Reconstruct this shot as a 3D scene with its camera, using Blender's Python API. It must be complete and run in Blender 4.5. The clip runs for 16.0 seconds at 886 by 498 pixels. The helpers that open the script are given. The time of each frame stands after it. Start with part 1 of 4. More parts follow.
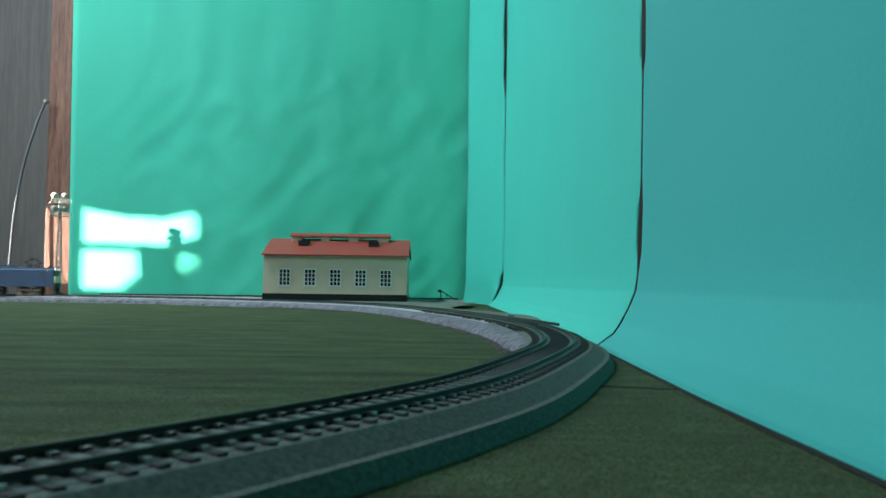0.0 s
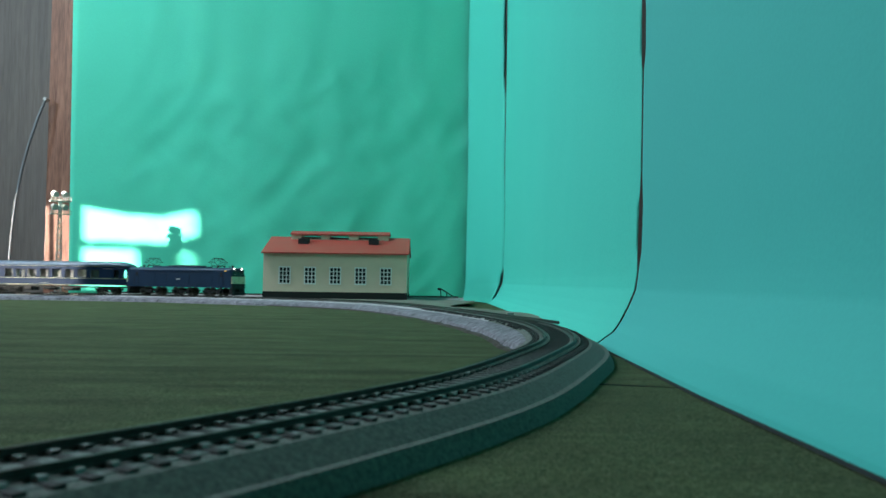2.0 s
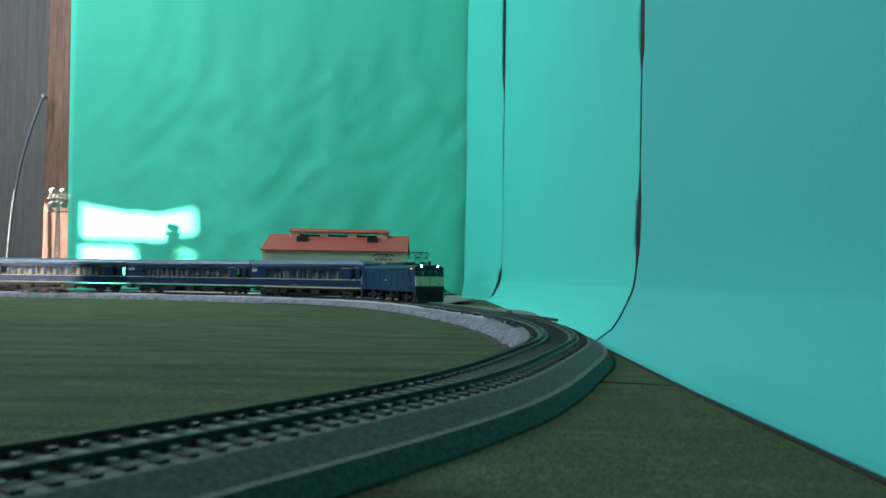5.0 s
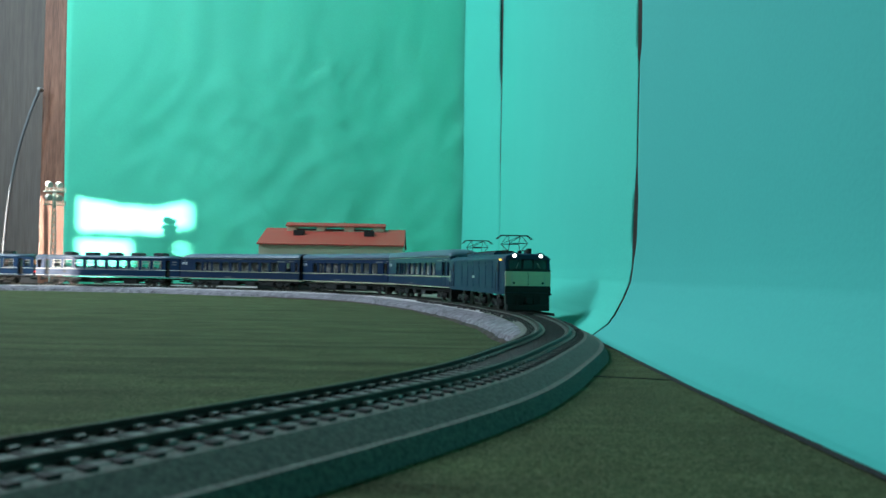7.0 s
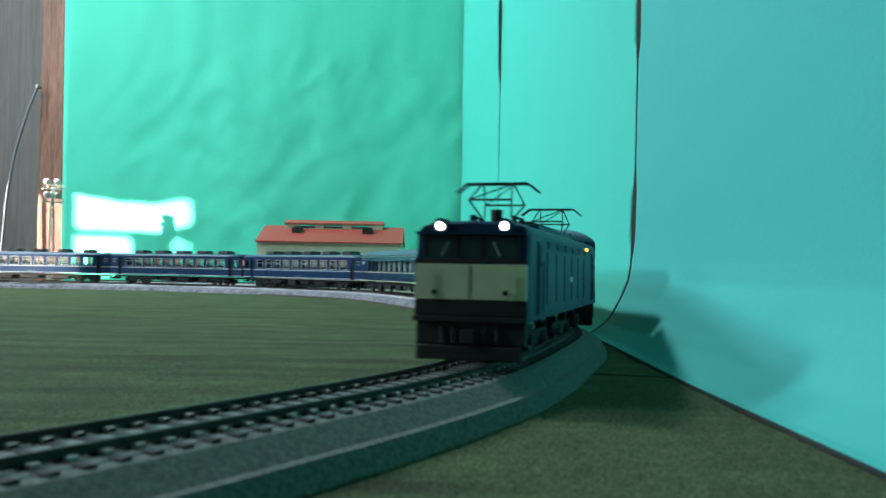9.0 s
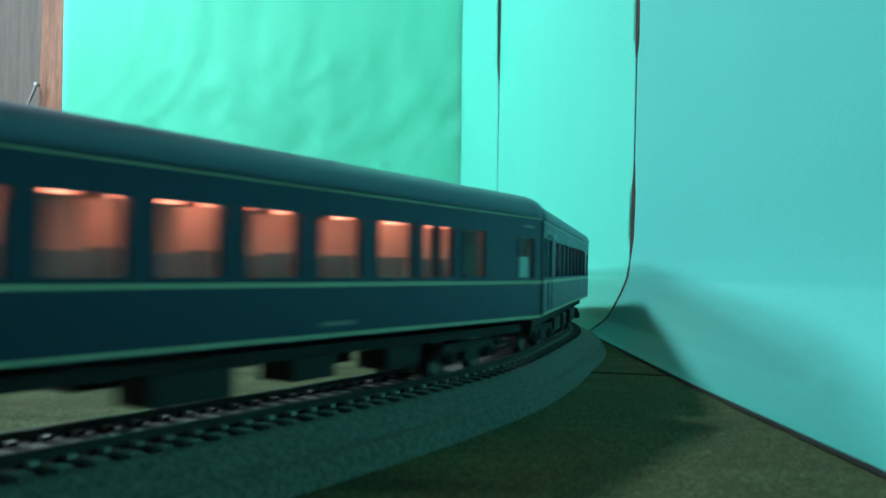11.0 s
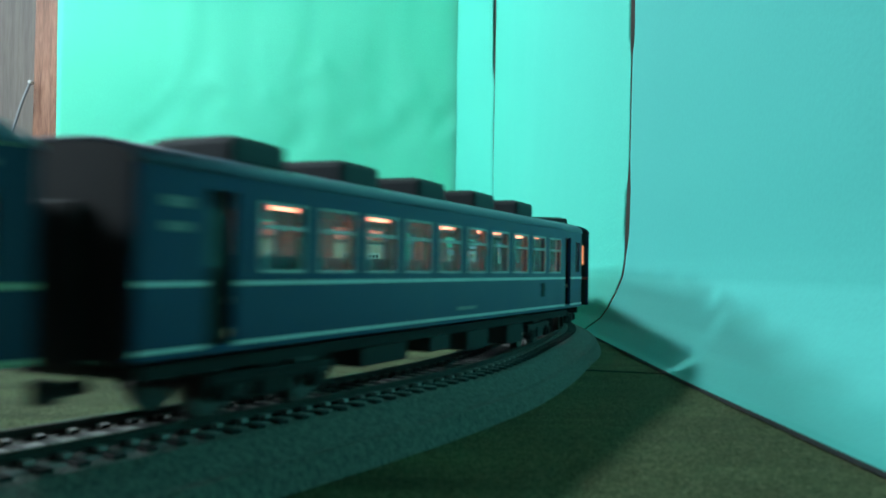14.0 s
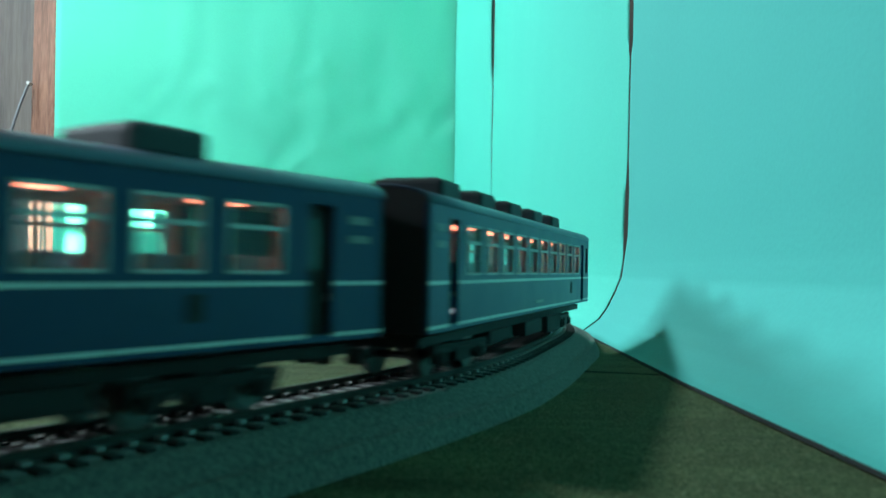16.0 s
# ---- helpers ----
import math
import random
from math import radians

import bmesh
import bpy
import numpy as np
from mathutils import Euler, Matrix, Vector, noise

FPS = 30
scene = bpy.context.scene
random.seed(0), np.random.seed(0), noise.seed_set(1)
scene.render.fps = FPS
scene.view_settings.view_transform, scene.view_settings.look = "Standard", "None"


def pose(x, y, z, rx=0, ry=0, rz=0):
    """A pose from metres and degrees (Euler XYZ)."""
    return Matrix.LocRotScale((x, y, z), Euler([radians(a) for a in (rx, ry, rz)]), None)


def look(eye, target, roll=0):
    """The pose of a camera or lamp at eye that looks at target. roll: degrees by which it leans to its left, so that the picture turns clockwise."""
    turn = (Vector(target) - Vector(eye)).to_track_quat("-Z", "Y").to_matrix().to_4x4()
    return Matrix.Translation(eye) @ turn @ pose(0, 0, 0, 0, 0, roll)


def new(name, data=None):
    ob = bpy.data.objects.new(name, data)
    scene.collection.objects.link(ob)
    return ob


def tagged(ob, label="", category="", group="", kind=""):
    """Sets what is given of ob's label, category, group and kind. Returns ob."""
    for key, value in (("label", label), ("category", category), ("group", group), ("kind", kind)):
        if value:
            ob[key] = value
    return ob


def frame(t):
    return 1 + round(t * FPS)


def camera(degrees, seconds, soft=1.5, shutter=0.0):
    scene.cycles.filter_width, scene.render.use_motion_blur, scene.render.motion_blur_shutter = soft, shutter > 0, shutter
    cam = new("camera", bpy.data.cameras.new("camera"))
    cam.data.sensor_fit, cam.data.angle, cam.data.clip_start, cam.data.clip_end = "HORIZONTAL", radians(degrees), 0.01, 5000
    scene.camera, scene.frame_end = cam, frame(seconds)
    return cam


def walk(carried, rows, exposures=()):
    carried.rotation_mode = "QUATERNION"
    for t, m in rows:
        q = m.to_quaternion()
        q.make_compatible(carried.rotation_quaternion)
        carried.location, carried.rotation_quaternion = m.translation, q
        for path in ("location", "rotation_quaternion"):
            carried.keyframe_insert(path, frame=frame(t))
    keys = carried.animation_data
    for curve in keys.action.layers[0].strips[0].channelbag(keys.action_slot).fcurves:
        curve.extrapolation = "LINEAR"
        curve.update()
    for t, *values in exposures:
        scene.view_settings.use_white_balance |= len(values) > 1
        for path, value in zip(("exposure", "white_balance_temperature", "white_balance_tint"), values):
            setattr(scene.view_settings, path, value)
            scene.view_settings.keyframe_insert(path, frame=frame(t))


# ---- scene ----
MM = 0.001
RAIL = 11.8          # rail top above the mat, mm
EYE = (0.0, 0.0, 0.0411)

# ---- camera ----
cam = camera(53.66, 16.0, soft=1.5, shutter=0.6)
cam.data.dof.use_dof, cam.data.dof.focus_distance, cam.data.dof.aperture_fstop = True, 0.85, 38.0


def aim(t, right, down, lean=0.8):
    """Row of the path: degrees that the camera has turned to the right and sunk since the start, and its lean."""
    return t, pose(*EYE, 92.217 - 0.779 * down, -lean, -0.779 * right)


walk(cam, [aim(0, 0, 0), aim(1, 0, 0), aim(1.5, 0, 0.06), aim(2, 0, 0.16), aim(4, 0, 0.17), aim(6.5, 0.38, 0.78, 0.95),
           aim(7, 0.4, 0.84, 0.97), aim(7.5, 0.5, 0.96, 1.0), aim(8, 0.52, 1.0, 1.0), aim(10.5, 0.58, 1.14, 1.0), aim(11, 0.62, 1.19, 1.0),
           aim(12, 0.78, 1.28, 1.0), aim(13, 0.93, 1.33, 1.0), aim(14, 1.02, 1.33, 1.0), aim(15, 1.09, 1.28, 1.0), aim(16, 1.14, 1.23, 1.0)],
     exposures=[(0, 3.34, 6500, 10), (6.3, 3.46, 6500, 10), (7.5, 3.56, 6500, 10), (8.2, 3.65, 6500, 10), (10.3, 4.24, 6780, 10), (16, 4.18, 6780, 10)])

# ---- light ----
world = bpy.data.worlds.new("daylight")
scene.world = world
world.use_nodes = True
wn = world.node_tree.nodes
sky = wn.new("ShaderNodeTexSky")
sky.sky_type = "NISHITA"
sky.sun_disc = False
sky.sun_elevation = radians(14.2)
sky.sun_rotation = radians(229.0)
world.node_tree.links.new(sky.outputs[0], wn["Background"].inputs[0])
wn["Background"].inputs[1].default_value = 0.07

SUN_WAY = Vector((0.735, 0.632, -0.246)).normalized()
sun = new("sun", bpy.data.lights.new("sun", "SUN"))
sun.data.energy, sun.data.angle, sun.data.color = 5.0, radians(0.5), (1.0, 0.93, 0.82)
sun.matrix_basis = look((-4, -2, 2), Vector((-4, -2, 2)) + SUN_WAY)


def window_lamp(name, at, to, sx, sy, power, colour):
    lamp = new(name, bpy.data.lights.new(name, "AREA"))
    lamp.data.shape, lamp.data.size, lamp.data.size_y = "RECTANGLE", sx, sy
    lamp.data.energy, lamp.data.color = power, colour
    lamp.matrix_basis = look(at, to)
    return lamp


DAY = (0.72, 0.955, 1.10)
window_lamp("window_light_low", (-2.325, 0.45, 1.10), (0.12, 0.55, 0.05), 0.22, 0.22, 1.8, DAY)
window_lamp("window_light_high", (-2.325, 1.28, 1.53), (0.12, 0.75, 0.05), 0.24, 0.24, 1.8, DAY)
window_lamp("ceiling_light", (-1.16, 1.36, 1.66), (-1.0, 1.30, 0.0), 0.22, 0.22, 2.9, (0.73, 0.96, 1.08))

# ---- materials ----


def material(name, base, rough=0.6, metal=0.0, vary=0.12, fine=900.0, coarse=60.0, bump=0.15, second=None, stretch=(1, 1, 1),
             emit=None, power=0.0, dist=0.0003, coat=0.0, grain=None, spec=0.5):
    m = bpy.data.materials.new(name)
    m.use_nodes = True
    n, link = m.node_tree.nodes, m.node_tree.links
    b = n["Principled BSDF"]
    b.inputs["Roughness"].default_value, b.inputs["Metallic"].default_value = rough, metal
    b.inputs["Coat Weight"].default_value = coat
    b.inputs["Specular IOR Level"].default_value = spec
    if emit:
        b.inputs["Base Color"].default_value = (*base, 1)
        b.inputs["Emission Color"].default_value = (*emit, 1)
        b.inputs["Emission Strength"].default_value = power
        return m
    co = n.new("ShaderNodeTexCoord")
    mp = n.new("ShaderNodeMapping")
    mp.inputs["Scale"].default_value = stretch
    link.new(co.outputs["Object"], mp.inputs[0])
    big, small = n.new("ShaderNodeTexNoise"), n.new("ShaderNodeTexNoise")
    big.inputs["Scale"].default_value, small.inputs["Scale"].default_value = coarse, fine
    big.inputs["Detail"].default_value = small.inputs["Detail"].default_value = 4
    link.new(mp.outputs[0], big.inputs["Vector"])
    link.new(co.outputs["Object"] if grain else mp.outputs[0], small.inputs["Vector"])
    add = n.new("ShaderNodeMath")
    add.operation = "ADD"
    link.new(big.outputs[0], add.inputs[0])
    link.new(small.outputs[0], add.inputs[1])
    ramp = n.new("ShaderNodeValToRGB")
    half = n.new("ShaderNodeMath")
    half.operation, half.inputs[1].default_value = "MULTIPLY", 0.5
    link.new(add.outputs[0], half.inputs[0])
    link.new(half.outputs[0], ramp.inputs[0])
    lo = [c * (1 - vary) for c in base]
    hi = second or [min(1, c * (1 + vary)) for c in base]
    ramp.color_ramp.elements[0].position, ramp.color_ramp.elements[1].position = 0.35, 0.65
    ramp.color_ramp.elements[0].color, ramp.color_ramp.elements[1].color = (*lo, 1), (*hi, 1)
    link.new(ramp.outputs[0], b.inputs["Base Color"])
    rr = n.new("ShaderNodeMapRange")
    rr.inputs["To Min"].default_value, rr.inputs["To Max"].default_value = max(0.03, rough - 0.08), min(1, rough + 0.08)
    link.new(big.outputs[0], rr.inputs[0])
    link.new(rr.outputs[0], b.inputs["Roughness"])
    if bump:
        bp = n.new("ShaderNodeBump")
        bp.inputs["Strength"].default_value, bp.inputs["Distance"].default_value = bump, dist
        link.new(half.outputs[0], bp.inputs["Height"])
        link.new(bp.outputs[0], b.inputs["Normal"])
    return m


def glass_material(name, tint=(0.9, 0.95, 0.95)):
    m = bpy.data.materials.new(name)
    m.use_nodes = True
    n, link = m.node_tree.nodes, m.node_tree.links
    mix, clear, gloss, edge = (n.new("ShaderNode" + k) for k in ("MixShader", "BsdfTransparent", "BsdfGlossy", "LayerWeight"))
    clear.inputs[0].default_value = (*tint, 1)
    gloss.inputs["Roughness"].default_value = 0.08
    steep, part_of = n.new("ShaderNodeMath"), n.new("ShaderNodeMath")
    steep.operation, steep.inputs[1].default_value = "POWER", 5.0
    part_of.operation, part_of.inputs[1].default_value, part_of.inputs[2].default_value = "MULTIPLY_ADD", 0.45, 0.03
    link.new(edge.outputs["Facing"], steep.inputs[0])
    link.new(steep.outputs[0], part_of.inputs[0])
    link.new(part_of.outputs[0], mix.inputs[0])
    link.new(clear.outputs[0], mix.inputs[1])
    link.new(gloss.outputs[0], mix.inputs[2])
    link.new(mix.outputs[0], n["Material Output"].inputs[0])
    return m


def grass_material(name):
    """Fibre mat: specks of two greens and brown, with wrinkle shading painted as long darker bands."""
    m = bpy.data.materials.new(name)
    m.use_nodes = True
    n, link = m.node_tree.nodes, m.node_tree.links
    b = n["Principled BSDF"]
    b.inputs["Roughness"].default_value, b.inputs["Specular IOR Level"].default_value = 0.95, 0.12
    co = n.new("ShaderNodeTexCoord")

    def spots(scale, stretch, detail=4.0):
        mp, tex = n.new("ShaderNodeMapping"), n.new("ShaderNodeTexNoise")
        mp.inputs["Scale"].default_value = stretch
        tex.inputs["Scale"].default_value, tex.inputs["Detail"].default_value = scale, detail
        link.new(co.outputs["Object"], mp.inputs[0])
        link.new(mp.outputs[0], tex.inputs["Vector"])
        return tex.outputs[0]

    def ramp(value, *stops):
        r = n.new("ShaderNodeValToRGB")
        while len(r.color_ramp.elements) < len(stops):
            r.color_ramp.elements.new(0.5)
        for e, (at, c) in zip(r.color_ramp.elements, stops):
            e.position, e.color = at, (*c, 1)
        link.new(value, r.inputs[0])
        return r.outputs[0]

    def blend(kind, a, c, amount=1.0):
        x = n.new("ShaderNodeMix")
        x.data_type, x.blend_type = "RGBA", kind
        x.inputs[0].default_value = amount
        link.new(a, x.inputs[6])
        link.new(c, x.inputs[7])
        return x.outputs[2]

    fibre = spots(1500.0, (1, 0.7, 1))
    base = ramp(fibre, (0.34, (0.030, 0.038, 0.016)), (0.5, (0.073, 0.092, 0.044)), (0.62, (0.102, 0.116, 0.066)), (0.72, (0.16, 0.155, 0.11)))
    patches = ramp(spots(38.0, (0.6, 1.3, 1)), (0.3, (0.78, 0.74, 0.70)), (0.7, (1.12, 1.16, 1.05)))
    wrinkle_shade = ramp(spots(9.0, (0.55, 5.5, 1), 6.0), (0.36, (0.78, 0.76, 0.74)), (0.47, (1.0, 1.0, 1.0)), (0.7, (1.08, 1.08, 1.05)))
    link.new(blend("MULTIPLY", blend("MULTIPLY", base, patches), wrinkle_shade), b.inputs["Base Color"])
    bp = n.new("ShaderNodeBump")
    bp.inputs["Strength"].default_value, bp.inputs["Distance"].default_value = 0.6, 0.0012
    link.new(fibre, bp.inputs["Height"])
    link.new(bp.outputs[0], b.inputs["Normal"])
    return m


# Back sheet lightened, near sheet darkened and blued in place of uneven light.
PAPER_BACK = material("green_paper", (0.065, 0.58, 0.40), 0.75, vary=0.05, fine=400, coarse=3, bump=0.25, dist=0.004)
PAPER_SIDE = material("cool_tinted_paper", (0.046, 0.40, 0.355), 0.8, vary=0.04, fine=500, coarse=3, bump=0.1, dist=0.002)
PAPER_MID = material("bright_green_paper", (0.052, 0.52, 0.41), 0.75, vary=0.05, fine=400, coarse=4, bump=0.2, dist=0.003)
DARK = material("dark_gap", (0.006, 0.009, 0.008), 0.9, bump=0)
MAT = grass_material("grass_mat")
TABLE = material("plywood", (0.32, 0.24, 0.15), 0.7)
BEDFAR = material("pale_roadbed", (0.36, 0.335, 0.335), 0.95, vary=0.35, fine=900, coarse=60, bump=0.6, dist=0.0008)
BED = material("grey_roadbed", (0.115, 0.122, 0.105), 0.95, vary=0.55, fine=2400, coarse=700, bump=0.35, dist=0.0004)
PLASTER = material("lavender_grey_plaster", (0.175, 0.158, 0.18), 0.95, vary=0.65, fine=420, coarse=110, bump=0.9, dist=0.0015)
EARTH = material("grey_brown_ground", (0.15, 0.145, 0.115), 0.95, vary=0.35, fine=700, coarse=30, bump=0.7, dist=0.001)
SLEEPER = material("brown_black_sleeper", (0.015, 0.013, 0.012), 0.8, vary=0.3, bump=0.3)
RAILM = material("nickel_silver_rail", (0.06, 0.058, 0.052), 0.5, 0.7, vary=0.15, bump=0.05)
CHAIR = material("pale_rail_chair", (0.30, 0.30, 0.28), 0.6, vary=0.3)
SOIL = material("dark_brown_soil", (0.045, 0.032, 0.025), 0.95, vary=0.5, bump=0.5)
PALEBED = material("grey_ballast_between_rails", (0.20, 0.20, 0.19), 0.95, vary=0.5, fine=2200, coarse=300, bump=0.5)
CLIP = material("pale_rail_clip", (0.3, 0.3, 0.28), 0.7)
BLUE20 = material("deep_blue_coach_paint", (0.005, 0.021, 0.062), 0.36, vary=0.08, bump=0.03, spec=0.35)
BLUE12 = material("bright_blue_coach_paint", (0.005, 0.030, 0.090), 0.36, vary=0.08, bump=0.03, spec=0.35)
BLUELOCO = material("blue_loco_paint", (0.005, 0.026, 0.066), 0.45, vary=0.1, bump=0.04, spec=0.3)
CREAM = material("cream_loco_paint", (0.60, 0.56, 0.37), 0.4, vary=0.05, bump=0.02)
STRIPE = material("cream_yellow_stripe", (0.42, 0.42, 0.28), 0.45, vary=0.04, bump=0)
LETTER = material("grey_lettering", (0.20, 0.215, 0.215), 0.5, vary=0.05, bump=0)
STRIPEW = material("white_stripe", (0.62, 0.64, 0.62), 0.45, vary=0.04, bump=0)
ROOF = material("grey_coach_roof", (0.070, 0.102, 0.155), 0.40, vary=0.12, bump=0.1)
ACGREY = material("dark_grey_roof_unit", (0.022, 0.026, 0.029), 0.6, vary=0.15, bump=0.1)
BLACK = material("black_underframe", (0.006, 0.006, 0.0065), 0.7, vary=0.3, bump=0.15)
GREYM = material("grey_underfloor_box", (0.013, 0.014, 0.0155), 0.7, vary=0.2, bump=0.1)
STEEL = material("wheel_steel", (0.14, 0.135, 0.13), 0.35, 1.0, vary=0.1, bump=0)
GLASS = glass_material("coach_glass")
GLASSD = material("dark_windscreen_glass", (0.02, 0.05, 0.045), 0.08, vary=0.1, bump=0)
SEAT = material("blue_grey_seat", (0.06, 0.12, 0.17), 0.8, vary=0.15)
INNER = material("warm_interior_wall", (0.40, 0.36, 0.34), 0.7, vary=0.1, bump=0)
LAMPSTRIP = material("warm_interior_lamp", (0.9, 0.6, 0.4), emit=(1.0, 0.27, 0.17), power=0.36)
# End window panes emit the orange themselves, with no lit cab behind.
ENDGLOW = material("orange_window_glow", (0.9, 0.5, 0.3), emit=(1.0, 0.30, 0.12), power=0.05)
TAILGLOW = material("red_lamp_glow", (0.6, 0.02, 0.02), emit=(1.0, 0.03, 0.02), power=0.35)
HEADLAMP = material("headlamp_glow", (0.9, 0.9, 0.8), emit=(1.0, 0.97, 0.85), power=1.1)
MARKER = material("amber_glow", (0.9, 0.6, 0.1), emit=(1.0, 0.50, 0.06), power=0.2)
HOUSE = material("cream_house_wall", (0.70, 0.55, 0.41), 0.7, vary=0.05, bump=0.05)
REDROOF = material("red_brown_roof", (0.37, 0.052, 0.038), 0.45, vary=0.08, bump=0.08)
WHITE = material("white_plastic", (0.75, 0.75, 0.72), 0.5, vary=0.04, bump=0)
TOWERGREY = material("pale_grey_plastic", (0.33, 0.33, 0.31), 0.6, vary=0.1, bump=0)
SILVER = material("silver_plastic", (0.5, 0.5, 0.48), 0.45, 0.3, vary=0.1)
POSTWOOD = material("red_brown_wood", (0.25, 0.085, 0.045), 0.5, vary=0.55, fine=90, coarse=14, bump=0.2, stretch=(7, 7, 0.35), dist=0.001, second=(0.36, 0.16, 0.10))
WALLWOOD = material("grey_brown_panel", (0.155, 0.13, 0.115), 0.6, vary=0.25, fine=60, coarse=12, bump=0.1, stretch=(8, 8, 0.3))
ROOM = material("room_wall_plaster", (0.075, 0.06, 0.05), 0.85, vary=0.06, fine=60, coarse=2)
CEIL = material("room_ceiling", (0.24, 0.20, 0.165), 0.85, vary=0.05, fine=50, coarse=2)
CORD = material("grey_cord", (0.16, 0.17, 0.18), 0.6)
SUN_MASK = material("sun_mask_cloth", (0.10, 0.09, 0.08), 0.9)

# ---- mesh helpers, in millimetres ----


def box(bm, x0, x1, y0, y1, z0, z1, bevel=0.0):
    r = bmesh.ops.create_cube(bm, size=1.0)
    vs = r["verts"]
    for v in vs:
        v.co = Vector(((x0 + x1) / 2 + v.co.x * (x1 - x0), (y0 + y1) / 2 + v.co.y * (y1 - y0), (z0 + z1) / 2 + v.co.z * (z1 - z0)))
    if bevel:
        es = list({e for v in vs for e in v.link_edges})
        bmesh.ops.bevel(bm, geom=es, offset=bevel, segments=2, affect="EDGES", profile=0.6)


def rod(bm, a, b, r, seg=8, r2=None):
    a, b = Vector(a), Vector(b)
    d = b - a
    m = Matrix.Translation((a + b) / 2) @ d.to_track_quat("Z", "Y").to_matrix().to_4x4()
    bmesh.ops.create_cone(bm, cap_ends=True, segments=seg, radius1=r, radius2=r if r2 is None else r2, depth=d.length, matrix=m)


def prism(bm, outline, x0, x1):
    """A closed outline in (y, z), drawn out along x."""
    a = [bm.verts.new((x0, y, z)) for y, z in outline]
    b = [bm.verts.new((x1, y, z)) for y, z in outline]
    n = len(outline)
    for i in range(n):
        bm.faces.new((a[i], a[(i + 1) % n], b[(i + 1) % n], b[i]))
    bm.faces.new(a[::-1])
    bm.faces.new(b)


def sheet(bm, grid):
    """A skin over rows of points."""
    vs = [[bm.verts.new(p) for p in row] for row in grid]
    for r0, r1 in zip(vs, vs[1:]):
        for i in range(len(r0) - 1):
            bm.faces.new((r0[i], r0[i + 1], r1[i + 1], r1[i]))


def mesh_of(name, bm, mat, smooth=False):
    bmesh.ops.recalc_face_normals(bm, faces=bm.faces)
    bmesh.ops.scale(bm, vec=(MM, MM, MM), verts=bm.verts)
    me = bpy.data.meshes.new(name)
    bm.to_mesh(me)
    bm.free()
    me.materials.append(mat)
    for p in me.polygons:
        p.use_smooth = smooth
    return me


def part(name, bm, mat, parent=None, label="", smooth=False, at=None):
    ob = new(name, mesh_of(name, bm, mat, smooth))
    if parent:
        ob.parent = parent
    if at:
        ob.location = [c * MM for c in at]
    if label:
        tagged(ob, label)
    return ob


def boxes(name, mat, parent, *specs, bevel=0.0, label=""):
    bm = bmesh.new()
    for s in specs:
        box(bm, *s, bevel=bevel)
    return part(name, bm, mat, parent, label)


def pierced(bm, x0, x1, y, zb, zt, holes):
    """An upright skin along x at y with openings (a, b, low, high)."""
    xs = sorted({x0, x1, *(h[0] for h in holes), *(h[1] for h in holes)})
    zs = sorted({zb, zt, *(h[2] for h in holes), *(h[3] for h in holes)})
    vs = {}

    def vert(i, j):
        if (i, j) not in vs:
            vs[i, j] = bm.verts.new((xs[i], y, zs[j]))
        return vs[i, j]

    for i in range(len(xs) - 1):
        for j in range(len(zs) - 1):
            cx, cz = (xs[i] + xs[i + 1]) / 2, (zs[j] + zs[j + 1]) / 2
            if not any(a < cx < b and lo < cz < hi for a, b, lo, hi in holes):
                bm.faces.new((vert(i, j), vert(i + 1, j), vert(i + 1, j + 1), vert(i, j + 1)))


def thick(ob, mm, off=0.0):
    m = ob.modifiers.new("thickness", "SOLIDIFY")
    m.thickness, m.offset = mm * MM, off
    return ob


# ---- the line of the track ----
KNOT_S = [-1950, -1700, -1300, -1000, -800, -650, -500, -350, -200, -100, 0, 100, 200, 300, 450, 600]
KNOT_K = [0.0, -1.533, -1.615, -0.77, -2.957, -0.446, -0.542, -0.389, -1.406, -0.755, -2.382, -0.27, -2.068, -0.344, -0.238, -0.238]
STEP = 5.0
PS = np.arange(-3400.0, 1900.0, STEP)
PH = np.cumsum(np.interp(PS, KNOT_S, KNOT_K)) * 0.001 * STEP
I0 = int(np.argmin(np.abs(PS)))
PH = PH - PH[I0] -1.7704
PX, PY = np.cumsum(np.cos(PH)) * STEP, np.cumsum(np.sin(PH)) * STEP
PX, PY = PX - PX[I0] + 58.86, PY - PY[I0] + 447.8
SWING = np.clip((PS - 30) / 170, 0, 1)
SWING = 5.0 * SWING * SWING * (3 - 2 * SWING)
PX, PY = PX - SWING * np.sin(PH), PY + SWING * np.cos(PH)


def on_track(s, out=0.0, z=0.0):
    """Point at s along the track, out millimetres to the outside of the curve, z above the mat."""
    h = np.interp(s, PS, PH)
    return Vector((np.interp(s, PS, PX) - out * math.sin(h), np.interp(s, PS, PY) + out * math.cos(h), z))


def heading(s):
    return float(np.interp(s, PS, PH))


def loft(name, profile, s0, s1, step, mat, parent=None, smooth=False, rough=None):
    """A strip along the track with a profile of (out, z)."""
    bm = bmesh.new()
    rows = []
    for s in np.arange(s0, s1 + 0.1, step):
        rows.append([on_track(s, *(rough(s, i, o, z) if rough else (o, z))) for i, (o, z) in enumerate(profile)])
    sheet(bm, rows)
    return part(name, bm, mat, parent, smooth=smooth)


